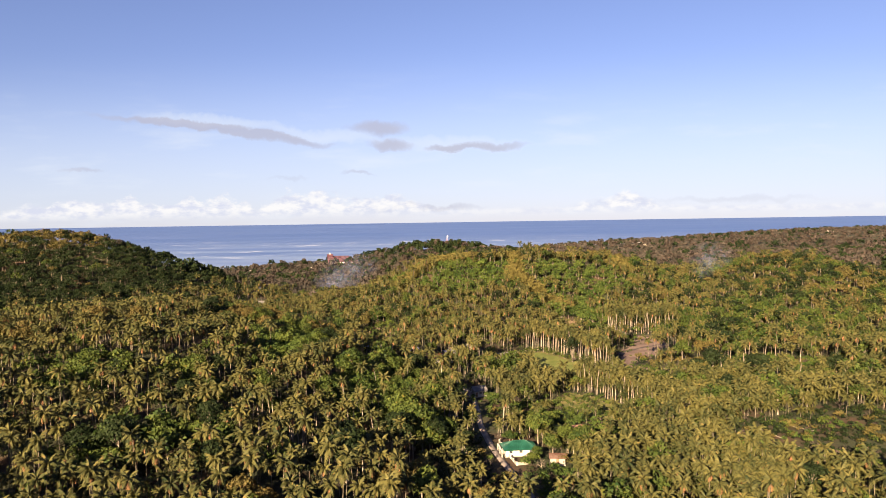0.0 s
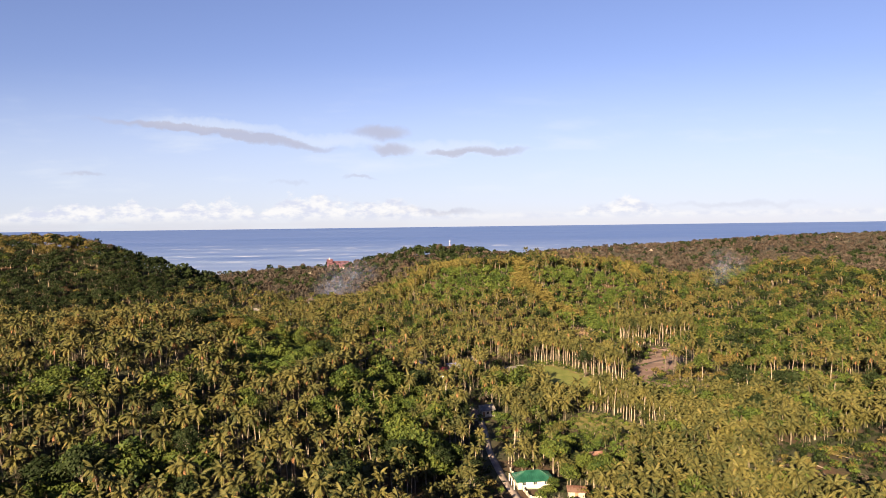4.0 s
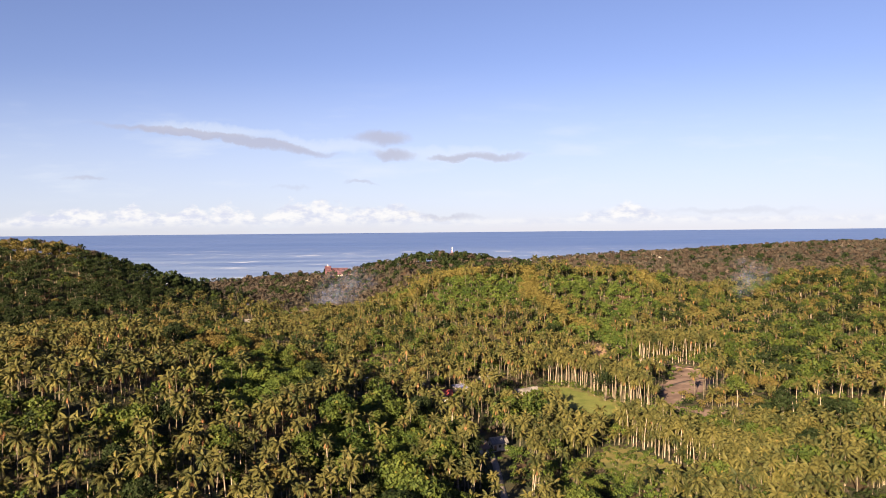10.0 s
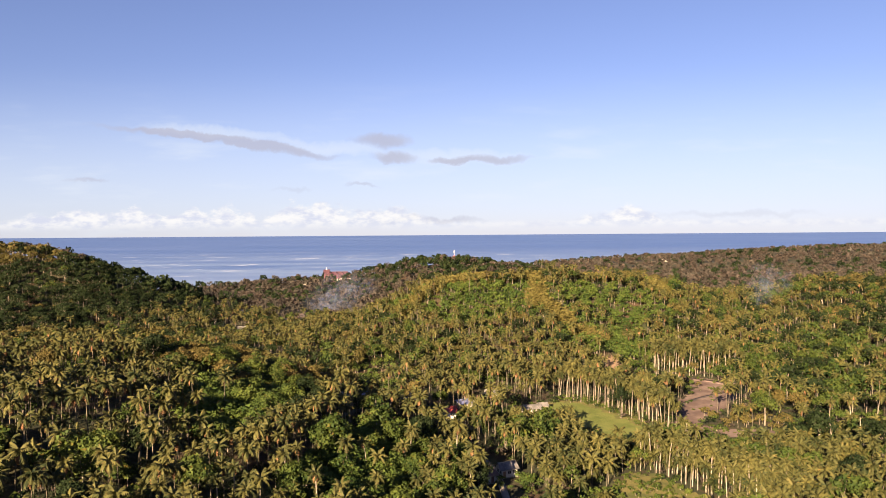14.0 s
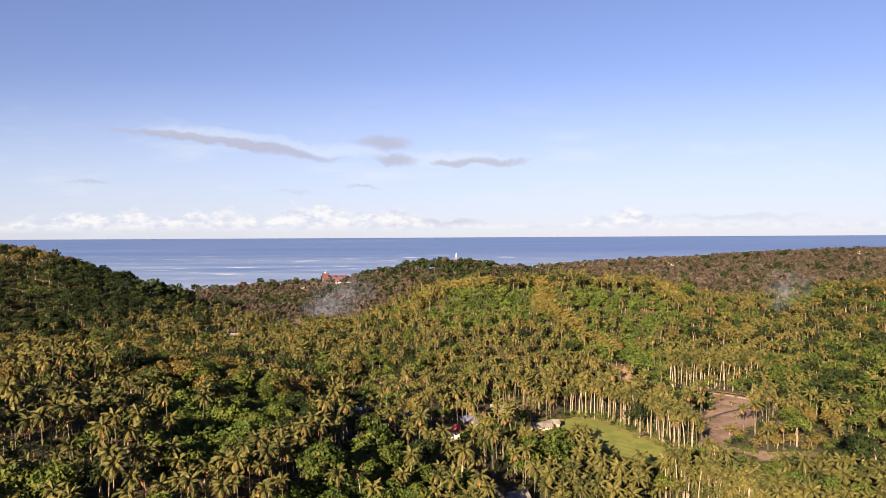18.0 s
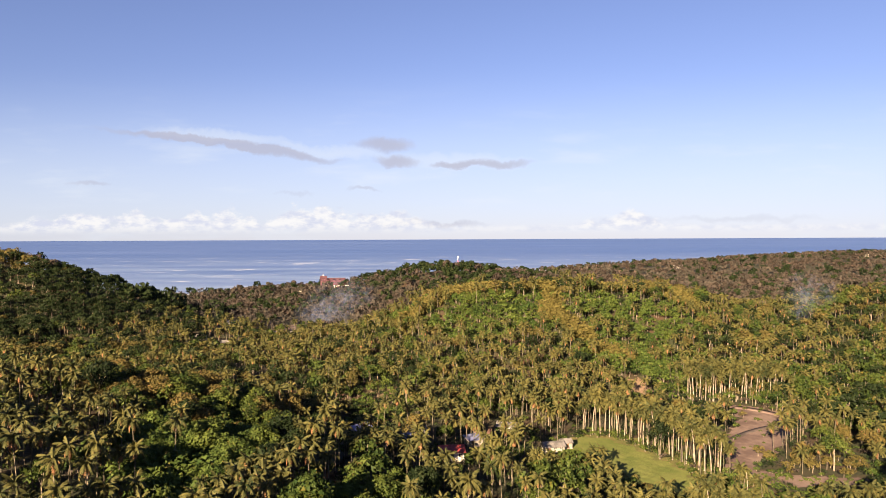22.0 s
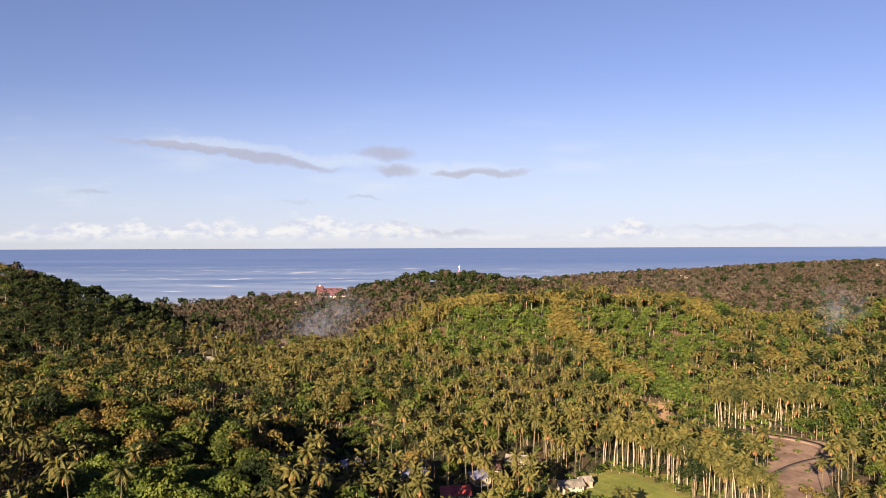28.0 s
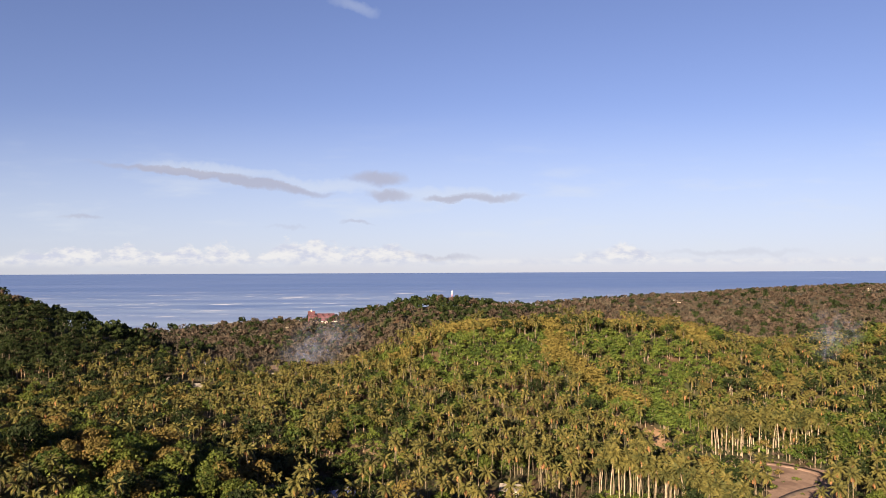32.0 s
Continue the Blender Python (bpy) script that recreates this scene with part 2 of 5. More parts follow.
def height(x, y):
    x, y = np.asarray(x, float), np.asarray(y, float)
    inland = shore(x) - y
    z = 12.5 * ease(inland, 0, 560) - 6 * ease(-inland, -20, 120) + 0.6
    for h, cx, cy, sx, sy in HILLS:
        z = z + h * bell(x, y, cx, cy, sx, sy) * ease(inland, 10, 200)
    rough = 1.6 * np.sin(x / 23.0 + 1.3 * np.sin(y / 31.0)) * np.sin(y / 19.0 + 0.8) + 0.7 * np.sin(x / 9.0 + 2) * np.sin(y / 11.0 + x / 40.0)
    flat = np.maximum(bell(x, y, 80, 370, 48, 48), bell(x, y, 30, 270, 26, 80))
    flat = np.clip(1.8 * np.maximum(flat, bell(x, y, 132, 405, 42, 50)), 0, 1)
    z = z + rough * (1 - flat) * ease(inland, 0, 150)
    z = z * (1 - flat) + 13.0 * flat
    return z - 5.5 * bell(x, y, -45, 405, 16, 28) - 13.0 * bell(x, y, -92, 424, 44, 23)


def mesh_of(name, verts, faces, mats, index=None, smooth=False):
    me = bpy.data.meshes.new(name)
    verts, faces = np.asarray(verts, np.float32), np.asarray(faces, np.int32)
    me.vertices.add(len(verts))
    me.vertices.foreach_set("co", verts.ravel())
    k = faces.shape[1]
    me.loops.add(faces.size)
    me.loops.foreach_set("vertex_index", faces.ravel())
    me.polygons.add(len(faces))
    me.polygons.foreach_set("loop_start", np.arange(0, faces.size, k, dtype=np.int32))
    if index is not None:
        me.polygons.foreach_set("material_index", np.asarray(index, np.int32))
    me.polygons.foreach_set("use_smooth", np.full(len(faces), smooth))
    for m in mats:
        me.materials.append(m)
    me.update(calc_edges=True)
    return me


def axis(stops):
    """Grid lines: (from, to, step) after one another."""
    out = []
    for a, b, s in stops:
        out += list(np.arange(a, b, s))
    return np.array(out + [stops[-1][1]], float)


def sheet(name, xs, ys, zs, mat):
    nx, ny = len(xs), len(ys)
    X, Y = np.meshgrid(xs, ys)
    verts = np.stack([X, Y, zs(X, Y)], -1).reshape(-1, 3)
    i = (np.arange(ny - 1)[:, None] * nx + np.arange(nx - 1)[None, :]).ravel()
    return new(name, mesh_of(name, verts, np.stack([i, i + 1, i + nx + 1, i + nx], -1), [mat], None, True))


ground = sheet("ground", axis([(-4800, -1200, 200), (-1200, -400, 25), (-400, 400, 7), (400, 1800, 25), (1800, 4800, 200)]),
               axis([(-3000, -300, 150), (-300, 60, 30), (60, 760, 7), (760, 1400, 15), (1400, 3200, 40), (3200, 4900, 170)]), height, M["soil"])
tagged(ground, "hilly tropical ground with dark undergrowth and leaf litter", "ground", kind="structure")

sea_mat = bpy.data.materials.new("sea_water")
sea_mat.use_nodes = True
n = Nodes(sea_mat.node_tree)
p = sea_mat.node_tree.nodes["Principled BSDF"]
q = n.add("ShaderNodeNewGeometry").outputs["Position"]
sx, sy, sz = n.xyz(q)
lanes = n.noise(n.vec(n.math("MULTIPLY", sx, 0.0016), n.math("MULTIPLY", sy, 0.011), 0.0), 1.0, 4.0, 0.6, 0.4)
broad = n.noise(n.vec(n.math("MULTIPLY", sx, 0.0006), n.math("MULTIPLY", sy, 0.0035), 3.0), 1.0, 3.0)
near = n.step(sy, 2600.0, 1300.0)
deep = n.mix(n.step(broad, 0.35, 0.7), (0.040, 0.078, 0.210, 1), (0.062, 0.106, 0.250, 1))
shoal = n.mix(n.math("MULTIPLY", near, n.step(lanes, 0.2, 0.8)), deep, (0.135, 0.195, 0.32, 1))
foam = n.noise(n.vec(n.math("MULTIPLY", sx, 0.011), n.math("MULTIPLY", sy, 0.045), 6.0), 1.0, 5.0, 0.62, 0.6)
foam = n.math("MULTIPLY", n.math("MULTIPLY", n.step(foam, 0.57, 0.69), 0.8), n.math("MULTIPLY", n.step(sy, 2500.0, 1900.0), n.step(lanes, 0.36, 0.55)))
n.put(p, "Base Color", n.mix(foam, shoal, (0.50, 0.54, 0.60, 1)))
n.put(p, "Roughness", n.math("MULTIPLY_ADD", broad, 0.25, 0.3)), n.put(p, "Specular IOR Level", 0.20)
b = n.add("ShaderNodeBump")
n.put(b, "Strength", 0.6), n.put(b, "Distance", 0.6), n.put(b, "Height", n.noise(q, 0.25, 5.0))
n.put(p, "Normal", b.outputs[0])
sea = sheet("water", axis([(-4900, 4900, 350)]), axis([(1100, 4900, 200)]), lambda x, y: 0 * x, sea_mat)
tagged(sea, "calm blue sea with pale reef streaks", "sea", kind="structure")


def inside(x, y, poly):
    """Which of the points lie in the outline."""
    x, y = np.asarray(x, float), np.asarray(y, float)
    hit = np.zeros(x.shape, bool)
    for (ax, ay), (bx, by) in zip(poly, poly[1:] + poly[:1]):
        hit ^= ((ay > y) != (by > y)) & (x < (bx - ax) * (y - ay) / (by - ay + 1e-9) + ax)
    return hit


def off_line(x, y, line):
    """Distance of the points from a line of points."""
    best = np.full(np.shape(x), 1e9)
    for (ax, ay), (bx, by) in zip(line, line[1:]):
        k = np.clip(((x - ax) * (bx - ax) + (y - ay) * (by - ay)) / ((bx - ax) ** 2 + (by - ay) ** 2), 0, 1)
        best = np.minimum(best, np.hypot(x - ax - k * (bx - ax), y - ay - k * (by - ay)))
    return best


def patch(name, poly, mat, lift, step=1.5, ragged=1.2):
    """A piece of open ground with an uneven rim, laid on the land."""
    xs, ys = [a for a, _ in poly], [c for _, c in poly]
    gx, gy = np.arange(min(xs) - 3, max(xs) + 3, step), np.arange(min(ys) - 3, max(ys) + 3, step)
    X, Y = np.meshgrid(gx, gy)
    wx = X + ragged * np.sin(Y * 0.7 + 1.1) + 0.6 * ragged * np.sin(Y * 1.9)
    wy = Y + ragged * np.sin(X * 0.8 + 0.4) + 0.6 * ragged * np.sin(X * 2.1 + 2)
    keep = inside(wx, wy, poly)
    Z = height(X, Y) + lift + 0.06 * np.sin(X * 1.3) * np.sin(Y * 1.1)
    nx = len(gx)
    i = (np.arange(len(gy) - 1)[:, None] * nx + np.arange(nx - 1)[None, :])
    ok = keep[:-1, :-1] & keep[1:, :-1] & keep[:-1, 1:] & keep[1:, 1:]
    i = i[ok]
    return new(name, mesh_of(name, np.stack([X, Y, Z], -1).reshape(-1, 3), np.stack([i, i + 1, i + nx + 1, i + nx], -1), [mat], None, True))


def ribbon(name, line, width, mat, lift):
    """A lane along a line of points, with a slight camber and thick edges."""
    pts = []
    for (ax, ay), (bx, by) in zip(line, line[1:]):
        k = max(2, int(math.hypot(bx - ax, by - ay) / 2.5))
        pts += [(ax + (bx - ax) * i / k, ay + (by - ay) * i / k) for i in range(k)]
    pts = np.array(pts + [line[-1]])
    for _ in range(6):
        pts[1:-1] = (pts[:-2] + pts[1:-1] * 2 + pts[2:]) / 4
    d = np.gradient(pts, axis=0)
    d /= np.linalg.norm(d, axis=1)[:, None]
    side = np.stack([d[:, 1], -d[:, 0]], -1)
    verts = []
    for off, dz in ((-0.5, -0.5), (-0.5, 0), (0, 0.05), (0.5, 0), (0.5, -0.5)):
        q = pts + side * off * width
        verts.append(np.c_[q, height(q[:, 0], q[:, 1]) + lift + dz])
    k = len(pts)
    verts = np.concatenate(verts)
    i = np.concatenate([np.arange(k - 1) + r * k for r in range(4)])
    return new(name, mesh_of(name, verts, np.stack([i, i + k, i + k + 1, i + 1], -1), [mat], None, True))


FIELD = [(47, 386), (62, 396), (72, 391), (80, 374), (87, 356), (88, 344), (80, 328), (70, 338), (60, 356), (50, 372)]
LOT = [(112, 380), (112, 390), (119, 398), (128, 408), (134, 420), (132, 434), (120, 440), (128, 446), (146, 440), (158, 428), (160, 414), (156, 406), (150, 398), (140, 388), (131, 378), (120, 368), (108, 352), (101, 346), (102, 362)]
LOOP = [(110, 446), (122, 443), (134, 440), (146, 434), (154, 424), (155, 414), (150, 404)]
YARD = [(101, 352), (112, 357), (122, 352), (136, 350), (146, 348), (142, 338), (128, 336), (112, 342), (100, 343)]
ROAD = [(36, 178), (32, 203), (29, 217), (25.5, 238), (23.4, 262), (23.8, 288), (22.5, 312), (18, 324), (13, 334)]
BARE = [(98, 472), (109, 473), (111, 461), (107, 452), (99, 451)]
CLEAR = [(-41, 437), (-32, 448), (-20, 457), (-14, 450), (-15, 434), (-24, 428), (-33, 431)]
GLADE = [(54, 284), (60, 296), (66, 304), (74, 304), (81, 290), (87, 277), (84, 265), (72, 259), (60, 267)]
VERGE = [(44, 388), (58, 398), (66, 405), (81, 399), (92, 380), (100, 360), (103, 344), (94, 332), (84, 320), (74, 322), (62, 338), (54, 354), (46, 372)]
LANE = [(-150, 596), (-146, 584), (-140, 568), (-132, 552), (-128, 538)]
BURNT = [(-130, 676), (-112, 672), (-100, 686), (-102, 708), (-114, 714), (-126, 700)]
TRACK = [(152, 329), (163, 322), (172, 311), (186, 302), (204, 296), (225, 290)]
SWARD = [(150, 352), (164, 362), (182, 362), (196, 350), (206, 330), (196, 316), (180, 316), (168, 326), (156, 336)]

tagged(patch("meadow", FIELD, M["grass"], 0.11, 0.6), "bright green mown meadow among palms", "meadow", kind="structure")
tagged(patch("rough_verge", VERGE, M["rough"], 0.05, 1.0, 2.0), "rough dry grass at the meadow edge", "grass", kind="structure")
tagged(patch("earth_lot", LOT, M["dirt"], 0.16, 0.8), "bare reddish earth of a cleared lot", "bare earth", kind="structure")
tagged(patch("earth_yard", YARD, M["dirt"], 0.20), "bare reddish earth beside brush", "bare earth", kind="structure")
tagged(ribbon("earth_track", LOOP, 4.6, M["dirt"], 0.24), "reddish dirt track curving past the palm row", "track", kind="structure")
tagged(ribbon("wheel_rut", [(113, 385), (122, 394), (133, 402), (145, 408), (153, 410)], 2.6, M["mud"], 0.22), "dark muddy wheel rut across the lot", "track", kind="structure")
tagged(ribbon("road", ROAD, 2.3, M["road"], 0.14), "narrow pale concrete village road", "road", kind="structure")
tagged(patch("clay_slope", BARE, M["clay"], 0.25, 0.8), "bare yellow clay cut in the hillside", "bare earth", kind="structure")
tagged(patch("earth_clearing", CLEAR, M["litter"], 0.2, 0.8, 2.0), "dry grass and brown earth clearing among palms", "bare earth", kind="structure")
tagged(patch("rough_meadow", GLADE, M["rough"], 0.12, 0.8, 2.0), "rough yellow-green grass glade", "meadow", kind="structure")
tagged(patch("rough_meadow", SWARD, M["rough"], 0.1, 0.9, 2.0), "rough grass clearing with a few tall palms", "meadow", kind="structure")
# the lane's dark colour holds the shade that lies on it between palms
tagged(ribbon("village_lane", LANE, 3.2, M["mud"], 0.15), "dark grey village lane between palms", "road", kind="structure")
tagged(patch("earth_clearing", BURNT, M["dirt"], 0.2, 1.2, 2.0), "bare reddish earth below drifting smoke", "bare earth", kind="structure")
tagged(ribbon("earth_track", TRACK, 2.4, M["dirt"], 0.2), "reddish dirt track through the palm grove", "track", kind="structure")

# ---- plants ----
rng = np.random.RandomState(7)


def turned(v, rz, s=1.0):
    c, k = math.cos(rz), math.sin(rz)
    return np.stack([v[:, 0] * c - v[:, 1] * k, v[:, 0] * k + v[:, 1] * c, v[:, 2]], -1) * s


def merged(parts):
    """Joins (verts, faces) lists into one."""
    vs, fs, at = [], [], 0
    for v, f in parts:
        vs.append(v), fs.append(f + at)
        at += len(v)
    return np.concatenate(vs), np.concatenate(fs)


def frond(length, droop, pairs, r, hang=0.85):
    """One feather leaf along +x from the origin: a rib and drooping leaflets, as triangles."""
    def rib(s):
        return np.array([length * (s - 0.16 * droop * s * s), 0, length * (0.42 * s - 0.78 * droop * s * s)])
    vs, fs = [], []
    steps = 1 if pairs < 4 else max(2, pairs // 3)
    for i in range(steps):
        a, c = rib(i / steps), rib((i + 1) / steps)
        w, w2 = 0.07 * (1 - i / steps) + 0.02, 0.07 * (1 - (i + 1) / steps) + 0.02
        k = len(vs)
        vs += [a + (0, w, 0), a - (0, w, 0), c + (0, w2, 0), c - (0, w2, 0)]
        fs += [(k, k + 1, k + 3), (k, k + 3, k + 2)]
    for i in range(pairs):
        s = 0.14 + 0.84 * (i + 0.5) / pairs
        a = rib(s)
        t = rib(min(1, s + 0.03)) - rib(s - 0.03)
        t /= np.linalg.norm(t)
        wide = length * 0.235 * (math.sin(math.pi * min(1, 0.18 + 0.80 * s)) ** 0.7)
        half = 0.78 * length * 0.84 / pairs
        for side in (1, -1):
            tip = a + t * wide * 0.55 + np.array([0, side * wide * (0.85 + 0.2 * r.rand()), -wide * hang * (0.6 + 0.8 * r.rand())])
            k = len(vs)
            vs += [a - t * half, a + t * half, tip]
            fs.append((k, k + 1, k + 2))
    return np.array(vs), np.array(fs)


def stem(h, r0, r1, lean, bend, sides=6, rings=6):
    """A tapered trunk with a swollen foot, as triangles; also gives where it ends."""
    vs, fs = [], []
    for i in range(rings + 1):
        s = i / rings
        cx, cy = lean * s * s * h, bend * math.sin(s * 2.4) * h
        r = r0 + (r1 - r0) * s ** 0.6
        vs += [(cx + r * math.cos(2 * math.pi * j / sides), cy + r * math.sin(2 * math.pi * j / sides), s * h - 0.8 * (i == 0)) for j in range(sides)]
    for i in range(rings):
        for j in range(sides):
            a, c = i * sides + j, i * sides + (j + 1) % sides
            fs += [(a, c, c + sides), (a, c + sides, a + sides)]
    return np.array(vs), np.array(fs), np.array([lean * h, bend * math.sin(2.4) * h, h])


def crown_ways(count, r):
    """Turn and droop of each leaf of a palm: upright in the middle, hanging below."""
    out = []
    for i in range(count):
        s = (i + 0.5) / count
        out.append((i * 2.39996 + 0.3 * r.rand(), 0.45 + 1.0 * s + 0.3 * r.rand(), 66 - 90 * s + 14 * r.rand(), 0.80 + 0.28 * r.rand()))
    return out


def pitch_up(v, degrees):
    a = radians(degrees)
    c, k = math.cos(a), math.sin(a)
    return np.stack([v[:, 0] * c - v[:, 2] * k, v[:, 1], v[:, 0] * k + v[:, 2] * c], -1)


def palm_shape(seed, count, pairs, dead=2, sides=5, rings=4, h=15.0, far=False):
    """A whole palm as one mesh: verts, triangles, and which are leaf (0), trunk (1), dead leaf (2)."""
    r = np.random.RandomState(seed)
    tv, tf, top = stem(h, 0.10 if far else 0.145, 0.07 if far else 0.09, r.uniform(-0.10, 0.10), r.uniform(-0.03, 0.03), sides, rings)
    parts, kinds = [(tv, tf)], [np.full(len(tf), 1)]
    for turn, droop, up, size in crown_ways(count, r):
        v, f = frond(3.25 * size, droop, pairs, r)
        if far:
            v = v * (1, 1.25, 1)
        parts.append((turned(pitch_up(v, up * 0.8), turn) + top, f))
        kinds.append(np.zeros(len(f)))
    for k in range(dead):
        v, f = frond(2.4, 0.9, max(3, pairs - 2), r, 0.2)
        parts.append((turned(pitch_up(v, -58), r.rand() * 6.28) + top - (0, 0, 0.3), f))
        kinds.append(np.full(len(f), 2))
    v, f = merged(parts)
    return v, f, np.concatenate(kinds)


def leaf_cloud(r, lobes, per, size):
    """Leaves on the outsides of rounded boughs: (verts, triangles). lobes: rows of x, y, z, radius, flatness."""
    vs = []
    for x, y, z, rad, flat in lobes:
        d = r.normal(size=(per, 3))
        d[:, 2] = d[:, 2] * 0.9 + 0.25
        d /= np.linalg.norm(d, axis=1)[:, None]
        c = np.array([x, y, z]) + d * (1, 1, flat) * rad * (0.72 + 0.34 * r.rand(per, 1))
        n1 = d + 0.45 * r.normal(size=(per, 3))
        n1 /= np.linalg.norm(n1, axis=1)[:, None]
        a = np.cross(n1, r.normal(size=(per, 3)))
        a /= np.linalg.norm(a, axis=1)[:, None] + 1e-9
        b2 = np.cross(n1, a)
        s = size * (0.6 + 0.8 * r.rand(per, 1))
        vs.append(np.stack([c - a * s, c + a * s * 0.5 - b2 * s * 0.7, c + a * s * 0.7 + b2 * s * 0.6], 1).reshape(-1, 3))
    v = np.concatenate(vs)
    return v, np.arange(len(v)).reshape(-1, 3)


def lobes_of(r, count, wide, tall, base):
    """Boughs of a round-headed tree."""
    out = []
    for i in range(count):
        a, k = i * 2.4 + r.rand(), math.sqrt((i + 0.4) / count)
        out.append((wide * 0.62 * k * math.cos(a), wide * 0.62 * k * math.sin(a), base + tall * (0.75 - 0.45 * k * k + 0.22 * r.rand()),
                    wide * (0.30 + 0.16 * r.rand()), 0.62 + 0.25 * r.rand()))
    return out


def wood(r, h, wide, lobes, count=6, sides=6, rings=4):
    """Trunk and limbs of a broad tree."""
    tv, tf, top = stem(h * 0.55, 0.04 * h * 0.55 + 0.1, 0.16, r.uniform(-0.08, 0.08), 0.02, sides, rings)
    parts = [(tv, tf)]
    for x, y, z, rad, _ in lobes[:count]:
        a, c = top * 0.85, np.array([x, y, z])
        mid = a + (c - a) * 0.5 + (0, 0, 0.3)
        v = []
        for q, w in ((a, 0.13), (mid, 0.09), (c, 0.03)):
            v += [q + (w, 0, 0), q + (-w * 0.5, w * 0.87, 0), q + (-w * 0.5, -w * 0.87, 0)]
        f = [(k * 3 + j, k * 3 + (j + 1) % 3, k * 3 + 3 + (j + 1) % 3) for k in range(2) for j in range(3)]
        f += [(k * 3 + j, k * 3 + 3 + (j + 1) % 3, k * 3 + 3 + j) for k in range(2) for j in range(3)]
        parts.append((np.array(v), np.array(f)))
    return merged(parts)


def tree_shape(seed, h, wide, lobes, per, size, leaf=0):
    """A whole broad tree as one mesh."""
    r = np.random.RandomState(seed)
    lb = lobes_of(r, lobes, wide, h * 0.6, h * 0.38)
    lv, lf = leaf_cloud(r, lb, per, size)
    if per < 20:
        return lv, lf, np.full(len(lf), leaf)
    wv, wf = wood(r, h, wide, lb, 2, 3, 2)
    v, f = merged([(wv, wf), (lv, lf)])
    return v, f, np.r_[np.full(len(wf), 1), np.full(len(lf), leaf)]


def grove(name, shapes, spots, mats, label, category, kind="stuff"):
    """Many plants as one mesh. spots: rows of x, y, turn, size, shape."""
    vs, fs, ks, at = [], [], [], 0
    spots = np.asarray(spots, float)
    for k, (v, f, kinds) in enumerate(shapes):
        s = spots[spots[:, 4].astype(int) == k]
        if not len(s):
            continue
        c, w = np.cos(s[:, 2])[:, None], np.sin(s[:, 2])[:, None]
        x, y, z = v[None, :, 0], v[None, :, 1], v[None, :, 2]
        size = s[:, 3][:, None]
        q = np.stack([(x * c - y * w) * size + s[:, 0][:, None], (x * w + y * c) * size + s[:, 1][:, None],
                      z * size + height(s[:, 0], s[:, 1])[:, None]], -1)
        vs.append(q.reshape(-1, 3))
        fs.append((f[None] + (np.arange(len(s)) * len(v))[:, None, None] + at).reshape(-1, 3))
        ks.append(np.tile(kinds, len(s)))
        at += len(s) * len(v)
    ob = new(name, mesh_of(name, np.concatenate(vs), np.concatenate(fs), mats, np.concatenate(ks)))
    return tagged(ob, label, category, kind=kind)


# where each kind of plant grows
HOUSES_AT = [(34, 231, 9.0), (25, 304, 7.5), (46, 380, 8.5), (29, 404, 8), (7, 366, 7.5), (-6, 382, 7), (-4, 392, 6), (18, 390, 5), (45, 219, 4.5), (58.5, 250, 4.0),
             (-158, 596, 6), (-137, 584, 5), (-116, 622, 7), (-100, 630, 6), (-104, 566, 6), (-153, 660, 7), (-60, 690, 8), (-123, 985, 24), (-118, 965, 18), (-222, 983, 9), (-178, 923, 8), (-165, 988, 9), (-290, 1038, 8), (310, 1135, 20), (430, 1285, 20),
             (-28, 392, 6), (-40, 400, 6)]


# brush and young growth, too low to hide what lies behind
LOW = [CLEAR, SWARD, [(-152, 552), (-128, 552), (-128, 580), (-152, 580)], [(-122, 598), (-98, 598), (-98, 622), (-122, 618)], [(20, 188), (46, 188), (50, 224), (27, 226), (22, 242), (18, 240)], [(52, 350), (64, 322), (92, 318), (99, 344), (88, 344), (80, 327), (62, 356)], [(17, 266), (36, 266), (36, 300), (17, 300)],
       [(36, 352), (56, 352), (54, 376), (37, 376)], [(-2, 326), (14, 326), (14, 370), (-2, 370)], [(98, 318), (152, 318), (152, 350), (98, 346)],
       [(-42, 398), (-12, 398), (-12, 432), (-42, 434)], [(-60, 384), (-20, 384), (-14, 412), (-55, 414)], [(90, 418), (114, 418), (114, 450), (93, 450)], [(110, 404), (150, 410), (152, 430), (134, 440), (110, 444)],
       [(20, 374), (40, 374), (40, 398), (20, 398)], [(112, 206), (135, 192), (176, 196), (178, 246), (120, 252)]]


def young(x, y):
    """Where the palms are young and short."""
    z = ((x > 36) & (y < 345) & (x < 200)) | ((np.abs(x - 20) < 22) & (y < 250)) | ((np.abs(x - 46) < 14) & (y < 360)) | (inside(x, y, [(84, 405), (125, 405), (120, 448), (86, 448)]))
    return z


def open_ground(x, y, rim=1.0):
    """Where no tree stands."""
    no = np.zeros(np.shape(x), bool)
    for poly in (FIELD, LOT, YARD, BARE, GLADE, BURNT):
        no |= inside(x, y, poly)
    no |= off_line(x, y, ROAD) < 2.7 + rim
    no |= off_line(x, y, LOOP) < 3.2 + rim
    no |= off_line(x, y, LANE) < 1.4 + rim
    no |= off_line(x, y, TRACK) < 0.6 + rim
    for hx, hy, rad in HOUSES_AT:
        no |= np.hypot(x - hx, y - hy) < rad
    no |= (y > shore(x) - 12)
    return no


def wild(x, y, s, k):
    """Uneven patches, 0 to 1."""
    return 0.5 + 0.25 * np.sin(x / s + k + 1.7 * np.sin(y / s * 0.7 + k)) + 0.25 * np.sin(y / s * 1.1 + 2 * k + 1.3 * np.sin(x / s * 0.8))


